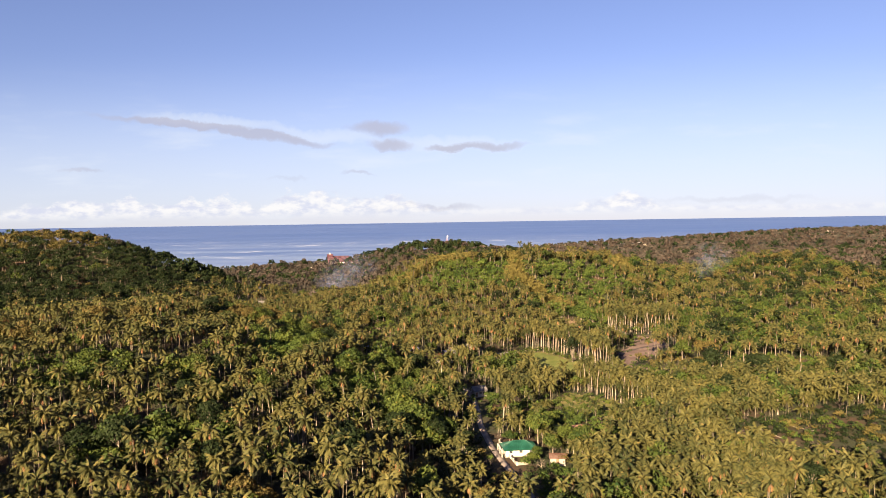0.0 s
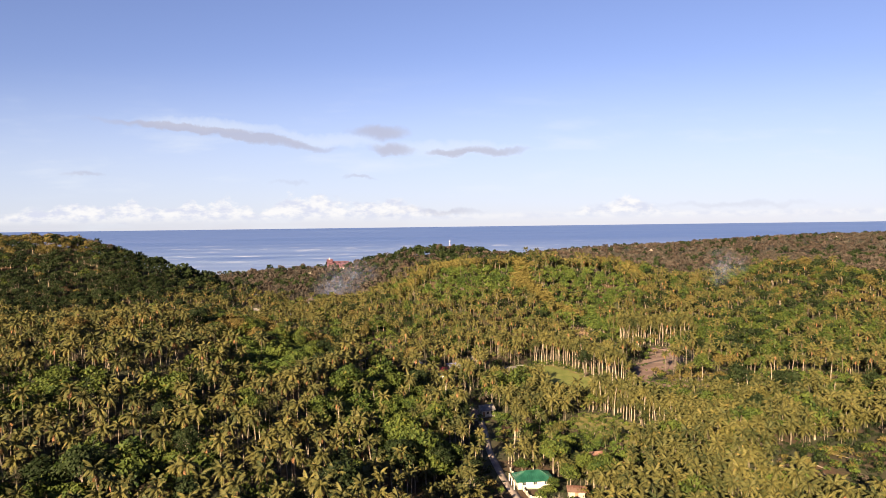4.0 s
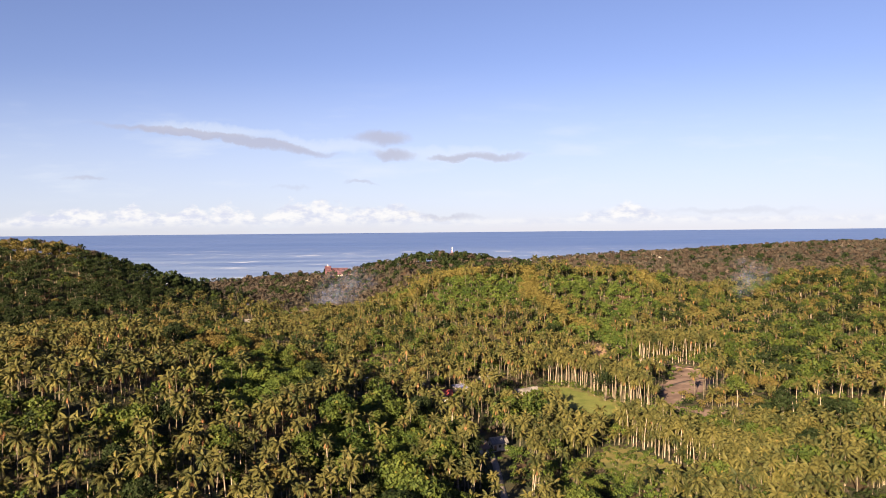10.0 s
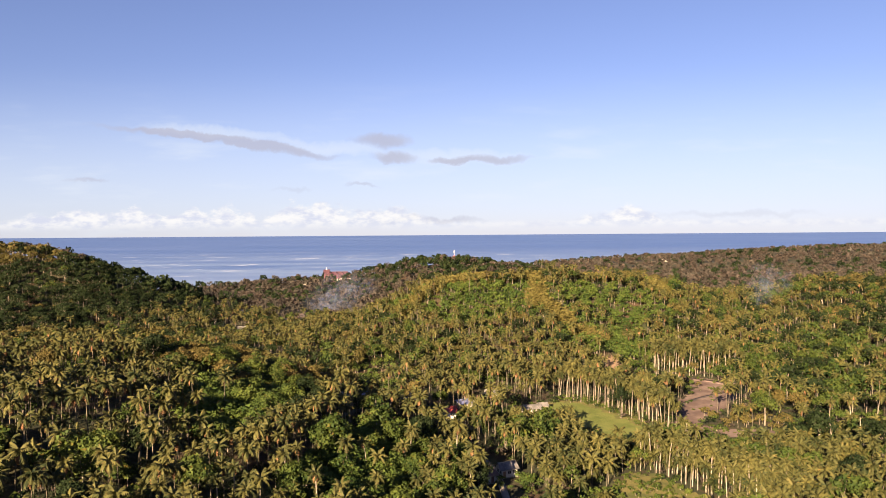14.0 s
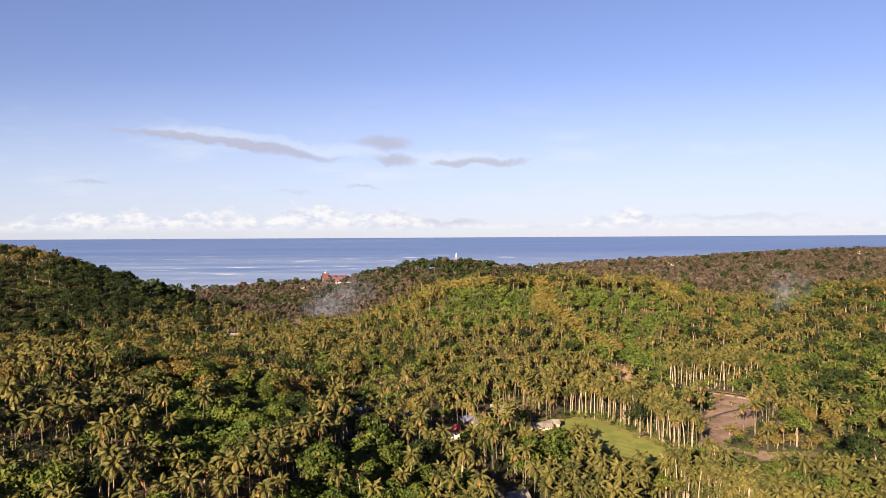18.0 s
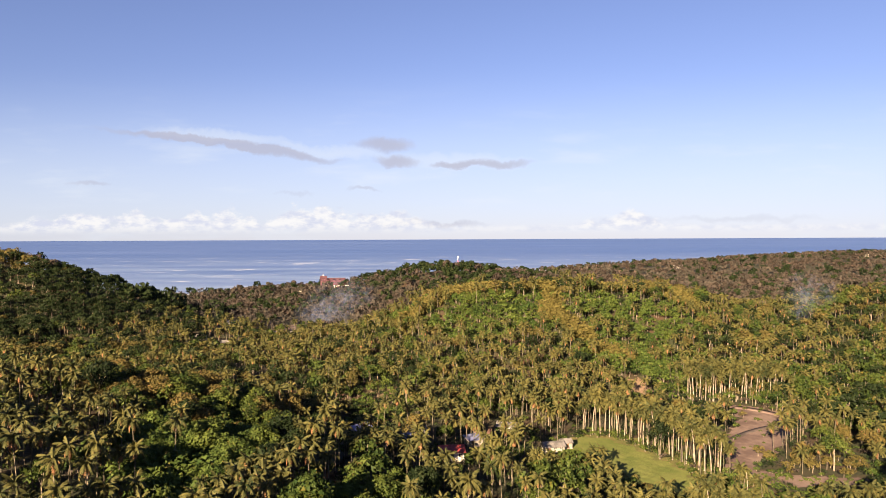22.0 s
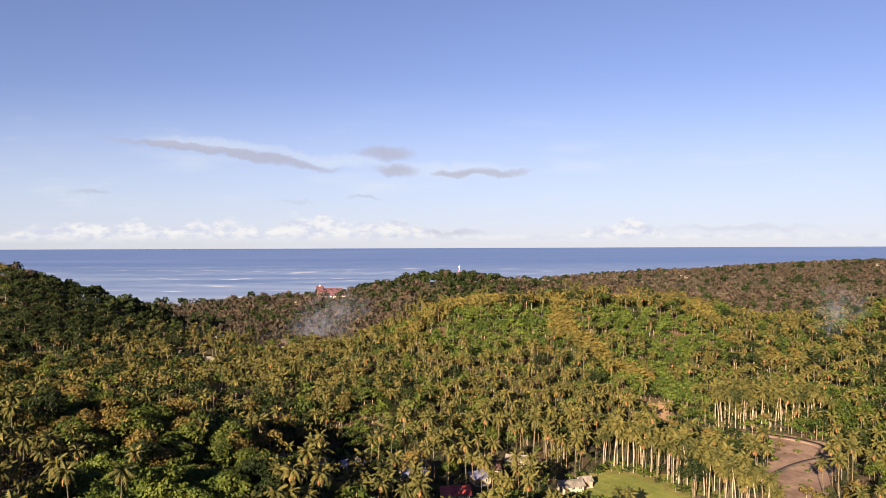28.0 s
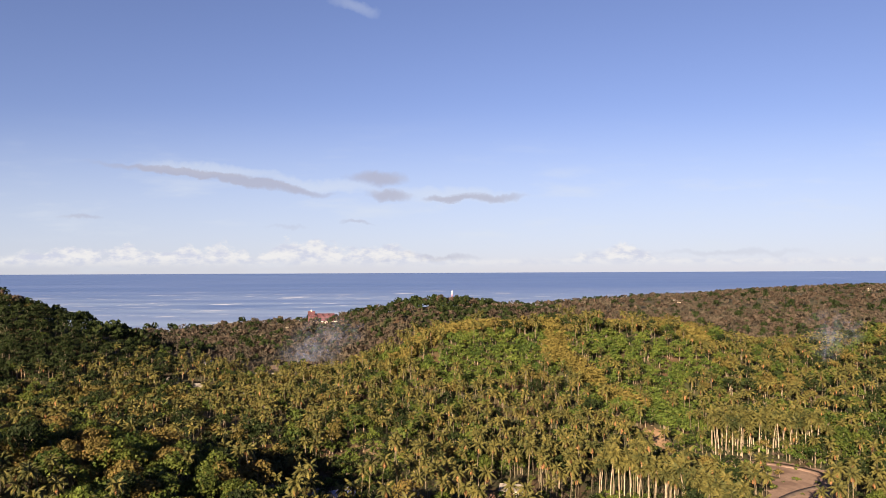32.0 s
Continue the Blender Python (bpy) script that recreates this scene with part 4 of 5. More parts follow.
# middle and far distance
for x0, x1, y0, y1, gap, seed, palms, trees, bushes, much, grow in (
        (-560, 560, 345, 640, 5.3, 4, near_palms + mid_palms, mid_trees, far_scrub, 2, 1.0), (-830, 830, 640, 1010, 7.9, 5, far_palms, far_trees, far_scrub, 2, 1.0),
        (-900, 1900, 1010, 2300, 16.5, 6, far_palms, far_trees, far_scrub, 1, 1.15)):
    fx, fy, fr = spread(x0, x1, y0, y1, gap, seed)
    fk = kind_at(fx, fy, fr)
    if y0 > 1000:
        fk = np.where((fk == 0) & (fr.rand(len(fx)) < 0.12), 2, fk)
    fs = grow * (0.84 + 0.34 * fr.rand(len(fx)))
    turn, pick = fr.rand(len(fx)) * 6.28, fr.randint(0, 3, len(fx))
    rows = np.c_[fx, fy, turn, fs, pick]
    grown = rows.copy()
    grown[:, 4] = np.where(young(fx, fy), len(palms) - 1, fr.randint(0, len(palms), len(fx)))
    if y0 == 345:
        close = (fy < 425) & (np.abs(fx) < 150)
        grown[:, 4] = np.where(close, np.where(young(fx, fy), 3, fr.randint(0, 4, len(fx))), np.where(young(fx, fy), 8, fr.randint(4, 9, len(fx))))
    # beyond 600 m the greyed leaf colours stand in for haze
    grove("coconut_grove", palms, grown[fk == 0], [M["hazed"], M["shade_trunk"], M["dead"]] if y0 > 600 else PALM_MATS, "distant slopes thick with olive-green coconut palms", "palm grove")
    for sort in (1, 2, 3):
        q = fk == sort
        t = rows[q].copy()
        t[:, 3] *= 0.75 + 0.5 * fr.rand(len(t))
        if y0 > 1000:
            t[:, 3] *= 1.05
        if y0 == 345:
            nigh = (t[:, 1] < 425) & (np.abs(t[:, 0]) < 170)
            grove(NAMES[sort], fine_trees[sort], t[nigh], [M["golden"] if sort == 3 else LEAF[sort], M["bark"]], WORDS[sort], "trees")
            t = t[~nigh]
        grove(NAMES[sort], trees[sort], t, [{1: M["hazed"], 2: M["dark"], 3: M["brown"]}[sort] if y0 > 600 else LEAF[sort], M["bark"]], WORDS[sort], "trees")
    for sort in (4, 5, 6):
        q = fk == sort
        if q.any():
            bx, by = twice(fx[q], fy[q], fr, much)
            tops = np.where(by < 470, 0.45 + 0.5 * fr.rand(len(bx)), 0.85 + 0.75 * fr.rand(len(bx)))
            grove(NAMES[sort], bushes, np.c_[bx, by, fr.rand(len(bx)) * 6.28, tops, fr.randint(0, 3, len(bx))], [(M["hazed"] if y0 > 600 else M["creeper"]) if sort == 4 else LEAF[sort], M["bark"]], WORDS[sort], "scrub")

# bamboo: arching culms hung with narrow leaves
def bamboo_shape(seed, culms=10, leaves=10, tall=6.4):
    rb = np.random.RandomState(seed)
    vs = []
    for i in range(culms):
        turn, h = rb.rand() * 6.28, tall * (0.65 + 0.45 * rb.rand())
        out = h * (0.10 + 0.32 * rb.rand())
        way = np.array([math.cos(turn), math.sin(turn), 0])
        side = np.array([-way[1], way[0], 0])

        def at(s):
            return way * (0.25 + out * s ** 2.2) + np.array([0, 0, h * (s - 0.22 * s ** 3)])
        vs += [at(0) - side * 0.06, at(0) + side * 0.06, at(0.9)]
        for k in range(leaves):
            q = at(0.28 + 0.72 * (k + rb.rand()) / leaves)
            d = rb.normal(size=3) * (1, 1, 0.5) + way * 0.5 + np.array([0, 0, 0.15])
            d *= (0.5 + 0.5 * rb.rand()) / np.linalg.norm(d)
            w = np.cross(d, rb.normal(size=3))
            w *= 0.28 / (np.linalg.norm(w) + 1e-9)
            vs += [q - w, q + w, q + d * 1.7]
    v = np.array(vs)
    return v, np.arange(len(v)).reshape(-1, 3), np.zeros(len(v) // 3)


bb = np.random.RandomState(61)
for x0, x1, y0, y1, label in ((-30, 190, 485, 610, "feathery khaki bamboo along the hill crest and its spur"), (-280, -140, 505, 570, "feathery golden bamboo belt at the foot of the hill")):
    gx, gy = bb.uniform(x0, x1, 7000), bb.uniform(y0, y1, 7000)
    ok = on_crest(gx, gy) & ~open_ground(gx, gy)
    gx, gy = gx[ok][:1000], gy[ok][:1000]
    grove("bamboo_thicket", [bamboo_shape(210 + k) for k in range(4)], np.c_[gx, gy, bb.rand(len(gx)) * 6.28, 0.75 + 0.65 * bb.rand(len(gx)), bb.randint(0, 4, len(gx))], [M["bamboo"]], label, "bamboo")

# trees buried in creepers on the end of the ridge
for cx, cy, rx, ry in MOUNDS:
    gx, gy = bb.uniform(cx - 1.3 * rx, cx + 1.3 * rx, 70), bb.uniform(cy - 1.3 * ry, cy + 1.3 * ry, 70)
    ok = (np.hypot((gx - cx) / rx, (gy - cy) / ry) < 0.8 + 0.45 * wild(gx, gy, 8, 3)) & ~open_ground(gx, gy)
    gx, gy = gx[ok], gy[ok]
    grove("creeper_mound", fine_trees[1], np.c_[gx, gy, bb.rand(len(gx)) * 6.28, 0.6 + 0.5 * bb.rand(len(gx)), bb.randint(0, 3, len(gx))], [M["creeper"], M["bark"]], "trees buried under bright green creepers", "creepers")
    gx, gy = bb.uniform(cx - 1.3 * rx, cx + 1.3 * rx, 260), bb.uniform(cy - 1.3 * ry, cy + 1.3 * ry, 260)
    ok = (np.hypot((gx - cx) / rx, (gy - cy) / ry) < 0.85 + 0.45 * wild(gx, gy, 8, 3)) & ~open_ground(gx, gy)
    gx, gy = gx[ok], gy[ok]
    grove("creeper_thicket", far_scrub, np.c_[gx, gy, bb.rand(len(gx)) * 6.28, 0.9 + 0.9 * bb.rand(len(gx)), bb.randint(0, 3, len(gx))], [M["creeper"], M["bark"]], "dense bright green creepers over shrubs", "creepers")

# the grove goes on under the start of the flight
px0, py0, pr0 = spread(-170, 170, -40, 95, 6.2, 12, (0.0, 200))
grove("coconut_grove", mid_palms, np.c_[px0, py0, pr0.rand(len(px0)) * 6.28, 0.85 + 0.3 * pr0.rand(len(px0)), pr0.randint(0, 4, len(px0))], PALM_MATS, "coconut grove of olive-green palms on level ground", "palm grove")

# creepers and saplings filling the hill slope between the palms
hx, hy, hr = spread(-60, 240, 425, 600, 5.2, 15)
keep = ~open_ground(hx, hy) & ~on_crest(hx, hy)
hx, hy = hx[keep], hy[keep]
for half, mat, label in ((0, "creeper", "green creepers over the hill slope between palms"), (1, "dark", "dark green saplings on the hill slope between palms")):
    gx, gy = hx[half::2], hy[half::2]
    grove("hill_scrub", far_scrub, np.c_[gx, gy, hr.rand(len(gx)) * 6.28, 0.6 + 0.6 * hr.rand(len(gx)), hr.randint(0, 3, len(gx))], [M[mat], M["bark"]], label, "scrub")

# low growth under the palms; the dark leaf colour deepens shade in the gaps
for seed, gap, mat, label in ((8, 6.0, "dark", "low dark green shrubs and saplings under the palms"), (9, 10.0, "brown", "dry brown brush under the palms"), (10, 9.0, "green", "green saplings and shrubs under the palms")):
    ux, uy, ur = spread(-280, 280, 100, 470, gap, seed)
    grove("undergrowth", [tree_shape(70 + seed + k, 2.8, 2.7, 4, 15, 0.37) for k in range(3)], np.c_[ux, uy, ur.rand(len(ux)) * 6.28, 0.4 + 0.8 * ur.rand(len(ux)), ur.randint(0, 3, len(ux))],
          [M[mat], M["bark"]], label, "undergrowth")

# low bushes dotted over the glade, the verge and the lot
br = np.random.RandomState(44)
bx, by = br.uniform(44, 160, 5200), br.uniform(255, 445, 5200)
ok = (inside(bx, by, GLADE) & (br.rand(5200) < 0.9)) | (inside(bx, by, LOT) & (br.rand(5200) < 0.07)) | (inside(bx, by, VERGE) & ~inside(bx, by, FIELD) & (br.rand(5200) < 0.8)) | (inside(bx, by, YARD) & (br.rand(5200) < 0.35)) | (inside(bx, by, BARE) & (br.rand(5200) < 0.2))
bx, by = bx[ok], by[ok]
grove("bushes", [tree_shape(170 + k, 1.5, 1.7, 4, 20, 0.3) for k in range(3)], np.c_[bx, by, br.rand(len(bx)) * 6.28, 0.4 + 0.8 * br.rand(len(bx)) ** 2, br.randint(0, 3, len(bx))],
      [M["green"], M["bark"]], "low yellow-green bushes dotted over rough grass", "bushes")

# bare and fallen trees
for px, py, sc, turn in ((39, 214, 0.62, 0.4), (6, 338, 0.8, 1.1), (-20, 352, 0.7, 2.0), (24, 352, 0.7, 0.2), (96, 300, 0.6, 2.6), (-52, 398, 0.8, 1.9), (-190, 392, 1.1, 0.7), (84, 583, 1.0, 1.0), (90, 586, 0.9, 2.2)):
    bare = new("bare_tree")
    bare.matrix_world = Matrix.LocRotScale((px, py, float(height(px, py))), Euler((0, 0, turn)), (sc, sc, sc))
    hung("trunk", TREES[3][int(px) % 3][0], bare, Matrix())
    for k in range(3):
        hung("branch", TREES[3][(int(px) + k) % 3][0], bare, Matrix.Translation((0.1, 0, 2.6)) @ Matrix.Rotation(k * 2.1 + 0.5, 4, "Z") @ Matrix.Rotation(0.75, 4, "Y") @ Matrix.Scale(0.55, 4))
    tagged(bare, "leafless tree with pale forked branches", "dead tree", "bare trees")
for px, py, turn, sc in ((122, 222, 0.5, 0.6), (127, 234, 2.1, 0.7), (134, 214, 1.2, 0.55), (141, 238, 2.7, 0.6), (118, 240, 0.1, 0.5), (150, 222, 1.7, 0.6), (131, 205, 0.3, 0.5)):
    logg = new("fallen_log", STEMS[0][0])
    logg.matrix_world = Matrix.Translation((px, py, float(height(px, py)) + 0.35)) @ Matrix.Rotation(turn, 4, "Z") @ Matrix.Rotation(radians(86), 4, "Y") @ Matrix.Scale(sc, 4)
    tagged(logg, "fallen pale palm trunk lying in brush", "log", "fallen trunks")
for px, py, sc in ((141, 314, 1.0), (152, 316, 1.05), (118, 300, 0.8), (96, 330, 0.75), (-34, 344, 0.8), (170, 300, 0.9)):
    dead = new("dead_palm", STEMS[1][0])
    dead.matrix_world = Matrix.LocRotScale((px, py, float(height(px, py))), Euler((0, 0, px)), (sc, sc, sc))
    tagged(dead, "dead palm trunk without its crown", "dead tree", "dead palms")

# ---- buildings ----
M["white"] = material("white_paint", two((0.302, 0.288, 0.265), (0.385, 0.375, 0.348), 0.6), 0.7, (3.0, 0.2))
M["green_roof"] = material("green_sheet", two((0.004, 0.034, 0.022), (0.009, 0.053, 0.036), 0.5), 0.45, (2.0, 0.15), 0.4)
M["red_roof"] = material("red_sheet", two((0.150, 0.024, 0.024), (0.200, 0.042, 0.038), 0.5), 0.5, (2.0, 0.2), 0.4)
M["tile_roof"] = material("brown_red_tile", two((0.044, 0.019, 0.028), (0.062, 0.029, 0.038), 0.3), 0.8, (2.0, 0.3))
M["grey_roof"] = material("weathered_sheet", two((0.059, 0.058, 0.059), (0.138, 0.131, 0.128), 0.35), 0.6, (2.0, 0.2), 0.4)
M["blue_roof"] = material("blue_sheet", two((0.068, 0.082, 0.170), (0.122, 0.136, 0.245), 0.4), 0.55, (2.0, 0.2), 0.4)
M["rust_roof"] = material("rusty_sheet", two((0.075, 0.038, 0.028), (0.135, 0.088, 0.070), 0.4), 0.8, (2.0, 0.3))
M["block"] = material("bare_block", two((0.147, 0.138, 0.125), (0.221, 0.205, 0.186), 0.5), 0.9, (4.0, 0.4))
M["brick_red"] = material("red_stone", two((0.052, 0.021, 0.034), (0.074, 0.033, 0.047), 0.15), 0.85, (1.0, 0.3))
M["glass"] = material("dark_glass", lambda n, q: (0.02, 0.025, 0.03, 1), 0.12, None, 0.6)
M["timber"] = material("brown_timber", two((0.095, 0.054, 0.034), (0.163, 0.102, 0.061), 0.9), 0.8, (6.0, 0.4))
M["steel_red"] = material("red_steel", two((0.45, 0.08, 0.06), (0.55, 0.12, 0.09), 0.5), 0.5)
M["steel_white"] = material("white_steel", two((0.490, 0.490, 0.490), (0.544, 0.544, 0.544), 0.5), 0.5)


def box(x0, x1, y0, y1, z0, z1):
    v = np.array([(x0, y0, z0), (x1, y0, z0), (x1, y1, z0), (x0, y1, z0), (x0, y0, z1), (x1, y0, z1), (x1, y1, z1), (x0, y1, z1)], float)
    return v, np.array([(3, 2, 1, 0), (4, 5, 6, 7), (0, 1, 5, 4), (1, 2, 6, 5), (2, 3, 7, 6), (3, 0, 4, 7)])


def pierced(w, h, t, holes, y0=0.0, x0=0.0, z0=0.0):
    """An upright sheet along x with thickness t and real openings (x0, x1, z0, z1), as one closed shell."""
    xs = sorted({x0, x0 + w, *(q for hole in holes for q in hole[:2])})
    zs = sorted({z0, z0 + h, *(q for hole in holes for q in hole[2:])})
    solid = {(i, k) for i in range(len(xs) - 1) for k in range(len(zs) - 1)
             if not any(a <= (xs[i] + xs[i + 1]) / 2 <= b2 and c <= (zs[k] + zs[k + 1]) / 2 <= e for a, b2, c, e in holes)}
    at, vs, fs = {}, [], []

    def corner(i, k, side):
        if (i, k, side) not in at:
            at[i, k, side] = len(vs)
            vs.append((xs[i], y0 + t * side, zs[k]))
        return at[i, k, side]
    for i, k in solid:
        ring = [(i, k), (i + 1, k), (i + 1, k + 1), (i, k + 1)]
        fs.append([corner(*q, 0) for q in ring])
        fs.append([corner(*q, 1) for q in ring[::-1]])
        for (p0, p1), beside in zip(zip(ring, ring[1:] + ring[:1]), ((i, k - 1), (i + 1, k), (i, k + 1), (i - 1, k))):
            if beside not in solid:
                fs.append([corner(*p1, 0), corner(*p0, 0), corner(*p0, 1), corner(*p1, 1)])
    return np.array(vs, float), np.array(fs)


def slab(a, b2, c, d, thick):
    """A roof plane of ribbed sheet: four corners, eaves first; one folded shell."""
    a, b2, c, d = (np.array(q, float) for q in (a, b2, c, d))
    up = np.cross(b2 - a, d - a)
    up /= np.linalg.norm(up)
    if up[2] < 0:
        up = -up
    long = np.linalg.norm(b2 - a)
    count = max(2, int(long / 0.9))
    fold = [(0.0, 0.0)]
    for i in range(1, count):
        s = i / count
        fold += [(s - 0.09 / long, 0.0), (s - 0.04 / long, 0.07), (s + 0.04 / long, 0.07), (s + 0.09 / long, 0.0)]
    fold.append((1.0, 0.0))
    vs, fs = [], []
    for s, hgt in fold:
        p0, p1 = a + (b2 - a) * s, d + (c - d) * s
        vs += [p0, p1, p0 + up * (thick + hgt), p1 + up * (thick + hgt)]
    for i in range(len(fold) - 1):
        q, r2 = i * 4, i * 4 + 4
        fs += [(q, r2, r2 + 1, q + 1), (q + 2, q + 3, r2 + 3, r2 + 2), (q, q + 2, r2 + 2, r2), (q + 1, r2 + 1, r2 + 3, q + 3)]
    k = (len(fold) - 1) * 4
    fs += [(0, 1, 3, 2), (k, k + 2, k + 3, k + 1)]
    return np.array(vs), np.array(fs)


def house(name, hx, hy, turn, w, d, h, roof, wall, cover, rise, label, category="house", lap=0.6, windows=2, door_side=0, foot=None):
    """A house on the land: four pierced walls, windows, a door, roof planes with ribs."""
    base = new(name)
    z = float(height(hx, hy)) if foot is None else foot
    base.matrix_world = pose(hx, hy, z, 0, 0, turn)
    part("plinth", *box(-w / 2 - 0.25, w / 2 + 0.25, -d / 2 - 0.25, d / 2 + 0.25, -1.5, 0.25), M["block"], base, "grey concrete plinth")
    for k, (length, m) in enumerate(((w, pose(-w / 2, -d / 2, 0.25)), (d - 0.4, pose(w / 2, -d / 2 + 0.2, 0.25, 0, 0, 90)), (w, pose(w / 2, d / 2, 0.25, 0, 0, 180)),
                                     (d - 0.4, pose(-w / 2, d / 2 - 0.2, 0.25, 0, 0, 270)))):
        count = max(1, windows if length >= w else max(1, windows - 1))
        holes, sorts = [], []
        for i in range(count):
            c = length * (i + 0.5) / count
            if k == door_side and i == 0:
                holes.append((c - 0.5, c + 0.5, 0.0, 2.05)), sorts.append("door")
            else:
                holes.append((c - 0.6, c + 0.6, 0.9, min(2.1, h - 0.3))), sorts.append("window")
        wl = part("wall", *pierced(length, h, 0.2, holes), wall, base)
        wl.matrix_local = m
        for (x0, x1, z0, z1), sort in zip(holes, sorts):
            if sort == "door":
                dr = part("door", *box(x0, x1, 0.08, 0.14, z0, z1), M["timber"], base, "brown timber door")
                dr.matrix_local = m
            else:
                mid = (x0 + x1) / 2
                win = part("window", *pierced(x1 - x0, z1 - z0, 0.12, [(x0 + 0.08, mid - 0.03, z0 + 0.08, z1 - 0.08), (mid + 0.03, x1 - 0.08, z0 + 0.08, z1 - 0.08)], 0.04, x0, z0), M["white"], base)
                win.matrix_local = m
                part("pane", *box(x0 + 0.08, x1 - 0.08, 0.09, 0.10, z0 + 0.08, z1 - 0.08), M["glass"], win)
    a, b2, e, t = w / 2 + lap, d / 2 + lap, h + 0.25, h + 0.25 + rise
    eave = e - rise * lap / (d / 2)
    if roof == "hip":
        k = max(0.3, w / 2 - d / 2)
        planes = [((-a, -b2, eave), (a, -b2, eave), (k, 0, t), (-k, 0, t)), ((a, -b2, eave), (a, b2, eave), (k, 0.01, t), (k, -0.01, t)),
                  ((a, b2, eave), (-a, b2, eave), (-k, 0, t), (k, 0, t)), ((-a, b2, eave), (-a, -b2, eave), (-k, -0.01, t), (-k, 0.01, t))]
        part("ridge", *box(-k - 0.1, k + 0.1, -0.14, 0.14, t, t + 0.12), cover, base)
    elif roof == "gable":
        planes = [((-a, -b2, eave), (a, -b2, eave), (a, 0, t), (-a, 0, t)), ((a, b2, eave), (-a, b2, eave), (-a, 0, t), (a, 0, t))]
        part("ridge", *box(-a, a, -0.16, 0.16, t, t + 0.12), cover, base)
        for sx2 in (-w / 2, w / 2 - 0.2):
            v = np.array([(sx2, -d / 2, e), (sx2 + 0.2, -d / 2, e), (sx2 + 0.2, d / 2, e), (sx2, d / 2, e), (sx2, -0.01, t - 0.05), (sx2 + 0.2, -0.01, t - 0.05), (sx2 + 0.2, 0.01, t - 0.05), (sx2, 0.01, t - 0.05)])
            part("gable", v, box(0, 1, 0, 1, 0, 1)[1], wall, base)
    else:
        planes = [((-a, -b2, e), (a, -b2, e), (a, b2, e + rise), (-a, b2, e + rise))]
        part("wall", *box(-w / 2, w / 2, d / 2 - 0.2, d / 2, e, e + rise * 0.9), wall, base)
    for q in planes:
        part("roof_panel", *slab(*q, 0.06), cover, base)
    return tagged(base, label, category)


villa = house("house", 34.2, 232, 5, 10.4, 6.4, 2.6, "hip", M["white"], M["green_roof"], 1.7, "white single-storey house with green hipped metal roof", lap=0.8, windows=3, door_side=3)
part("porch_beam", *box(-6.8, -6.5, -3.8, 3.8, 2.35, 2.6), M["white"], villa)
for py in (-3.6, 0.0, 3.6):
    part("porch_post", *box(-6.8, -6.55, py - 0.12, py + 0.12, 0, 2.35), M["white"], villa)
for name, line in (("garden_wall", [(28.6, 243), (30.2, 230), (31.8, 221)]), ("garden_wall", [(32.0, 220.8), (36.0, 221.8)])):
    gw = new(name)
    gw.matrix_world = pose(*line[0], 13.0)
    for (ax, ay), (bx, by) in zip(line, line[1:]):
        length = math.hypot(bx - ax, by - ay)
        k = max(1, int(length / 3))
        for i in range(k):
            s = i / k
            m = pose(ax + (bx - ax) * s - line[0][0], ay + (by - ay) * s - line[0][1], 0, 0, 0, math.degrees(math.atan2(by - ay, bx - ax)))
            pn = part("wall_panel", *box(0.15, length / k - 0.15, -0.09, 0.09, -0.5, 1.0), M["block"], gw)
            ps = part("pier", *merged([box(-0.18, 0.13, -0.17, 0.17, -0.5, 1.2), box(-0.24, 0.19, -0.23, 0.23, 1.2, 1.3)]), M["white"], gw)
            pn.matrix_local, ps.matrix_local = m, m
    tagged(gw, "white plastered garden wall along the road", "wall")
house("hut", 58.5, 250, 12, 3.6, 3.0, 2.1, "gable", M["timber"], M["rust_roof"], 1.1, "small hut with rusty red-brown roof beside the glade", "hut", 0.5, 1)
house("hut", 10.5, 296, -10, 3.4, 3.4, 2.6, "gable", M["timber"], M["rust_roof"], 1.6, "small brown timber hut under palms", "hut", 0.4, 1)
house("shed", 45.5, 221.5, -8, 4.8, 3.2, 2.1, "shed", M["block"], M["rust_roof"], 0.5, "low shed with rusty sheet roof beside the white house", "shed", 0.4, 1)
house("house", 26, 305, 20, 5.6, 4.4, 2.9, "gable", M["white"], M["grey_roof"], 1.4, "pale house with weathered grey roof by the road", windows=3)
house("shed", 20.2, 300, 14, 4.0, 4.0, 2.3, "shed", M["white"], M["rust_roof"], 0.4, "small pale lean-to by the road", "shed", 0.4, 1)
house("house", 45.5, 379, 12, 7.2, 5.2, 2.2, "gable", M["block"], M["grey_roof"], 1.1, "low house with weathered grey sheet roof beside the meadow", windows=3)
house("shed", 51, 382.5, 12, 3.9, 3.9, 2.2, "gable", M["block"], M["grey_roof"], 1.0, "small hut with pale grey roof beside the meadow", "hut", 0.4, 1)
house("house", 31, 402, -15, 7.5, 5.5, 2.7, "gable", M["block"], M["grey_roof"], 1.3, "house with pale weathered sheet roof under palms", windows=2)
house("house", 20, 391, 10, 6, 5, 2.6, "gable", M["block"], M["rust_roof"], 1.0, "small house with rusty brown roof under palms", windows=2)
house("house", 7, 366, 6, 8.5, 5.5, 2.8, "gable", M["white"], M["red_roof"], 1.6, "white house with bright red sheet roof under palms", windows=3)
house("house", 16, 383, 25, 5.5, 5, 2.5, "shed", M["block"], M["blue_roof"], 0.6, "small house with blue sheet roof under palms", windows=2)
house("house", -6.5, 380, 30, 8, 6, 2.6, "gable", M["block"], M["blue_roof"], 1.2, "house with blue-grey sheet roof in shade", windows=2)
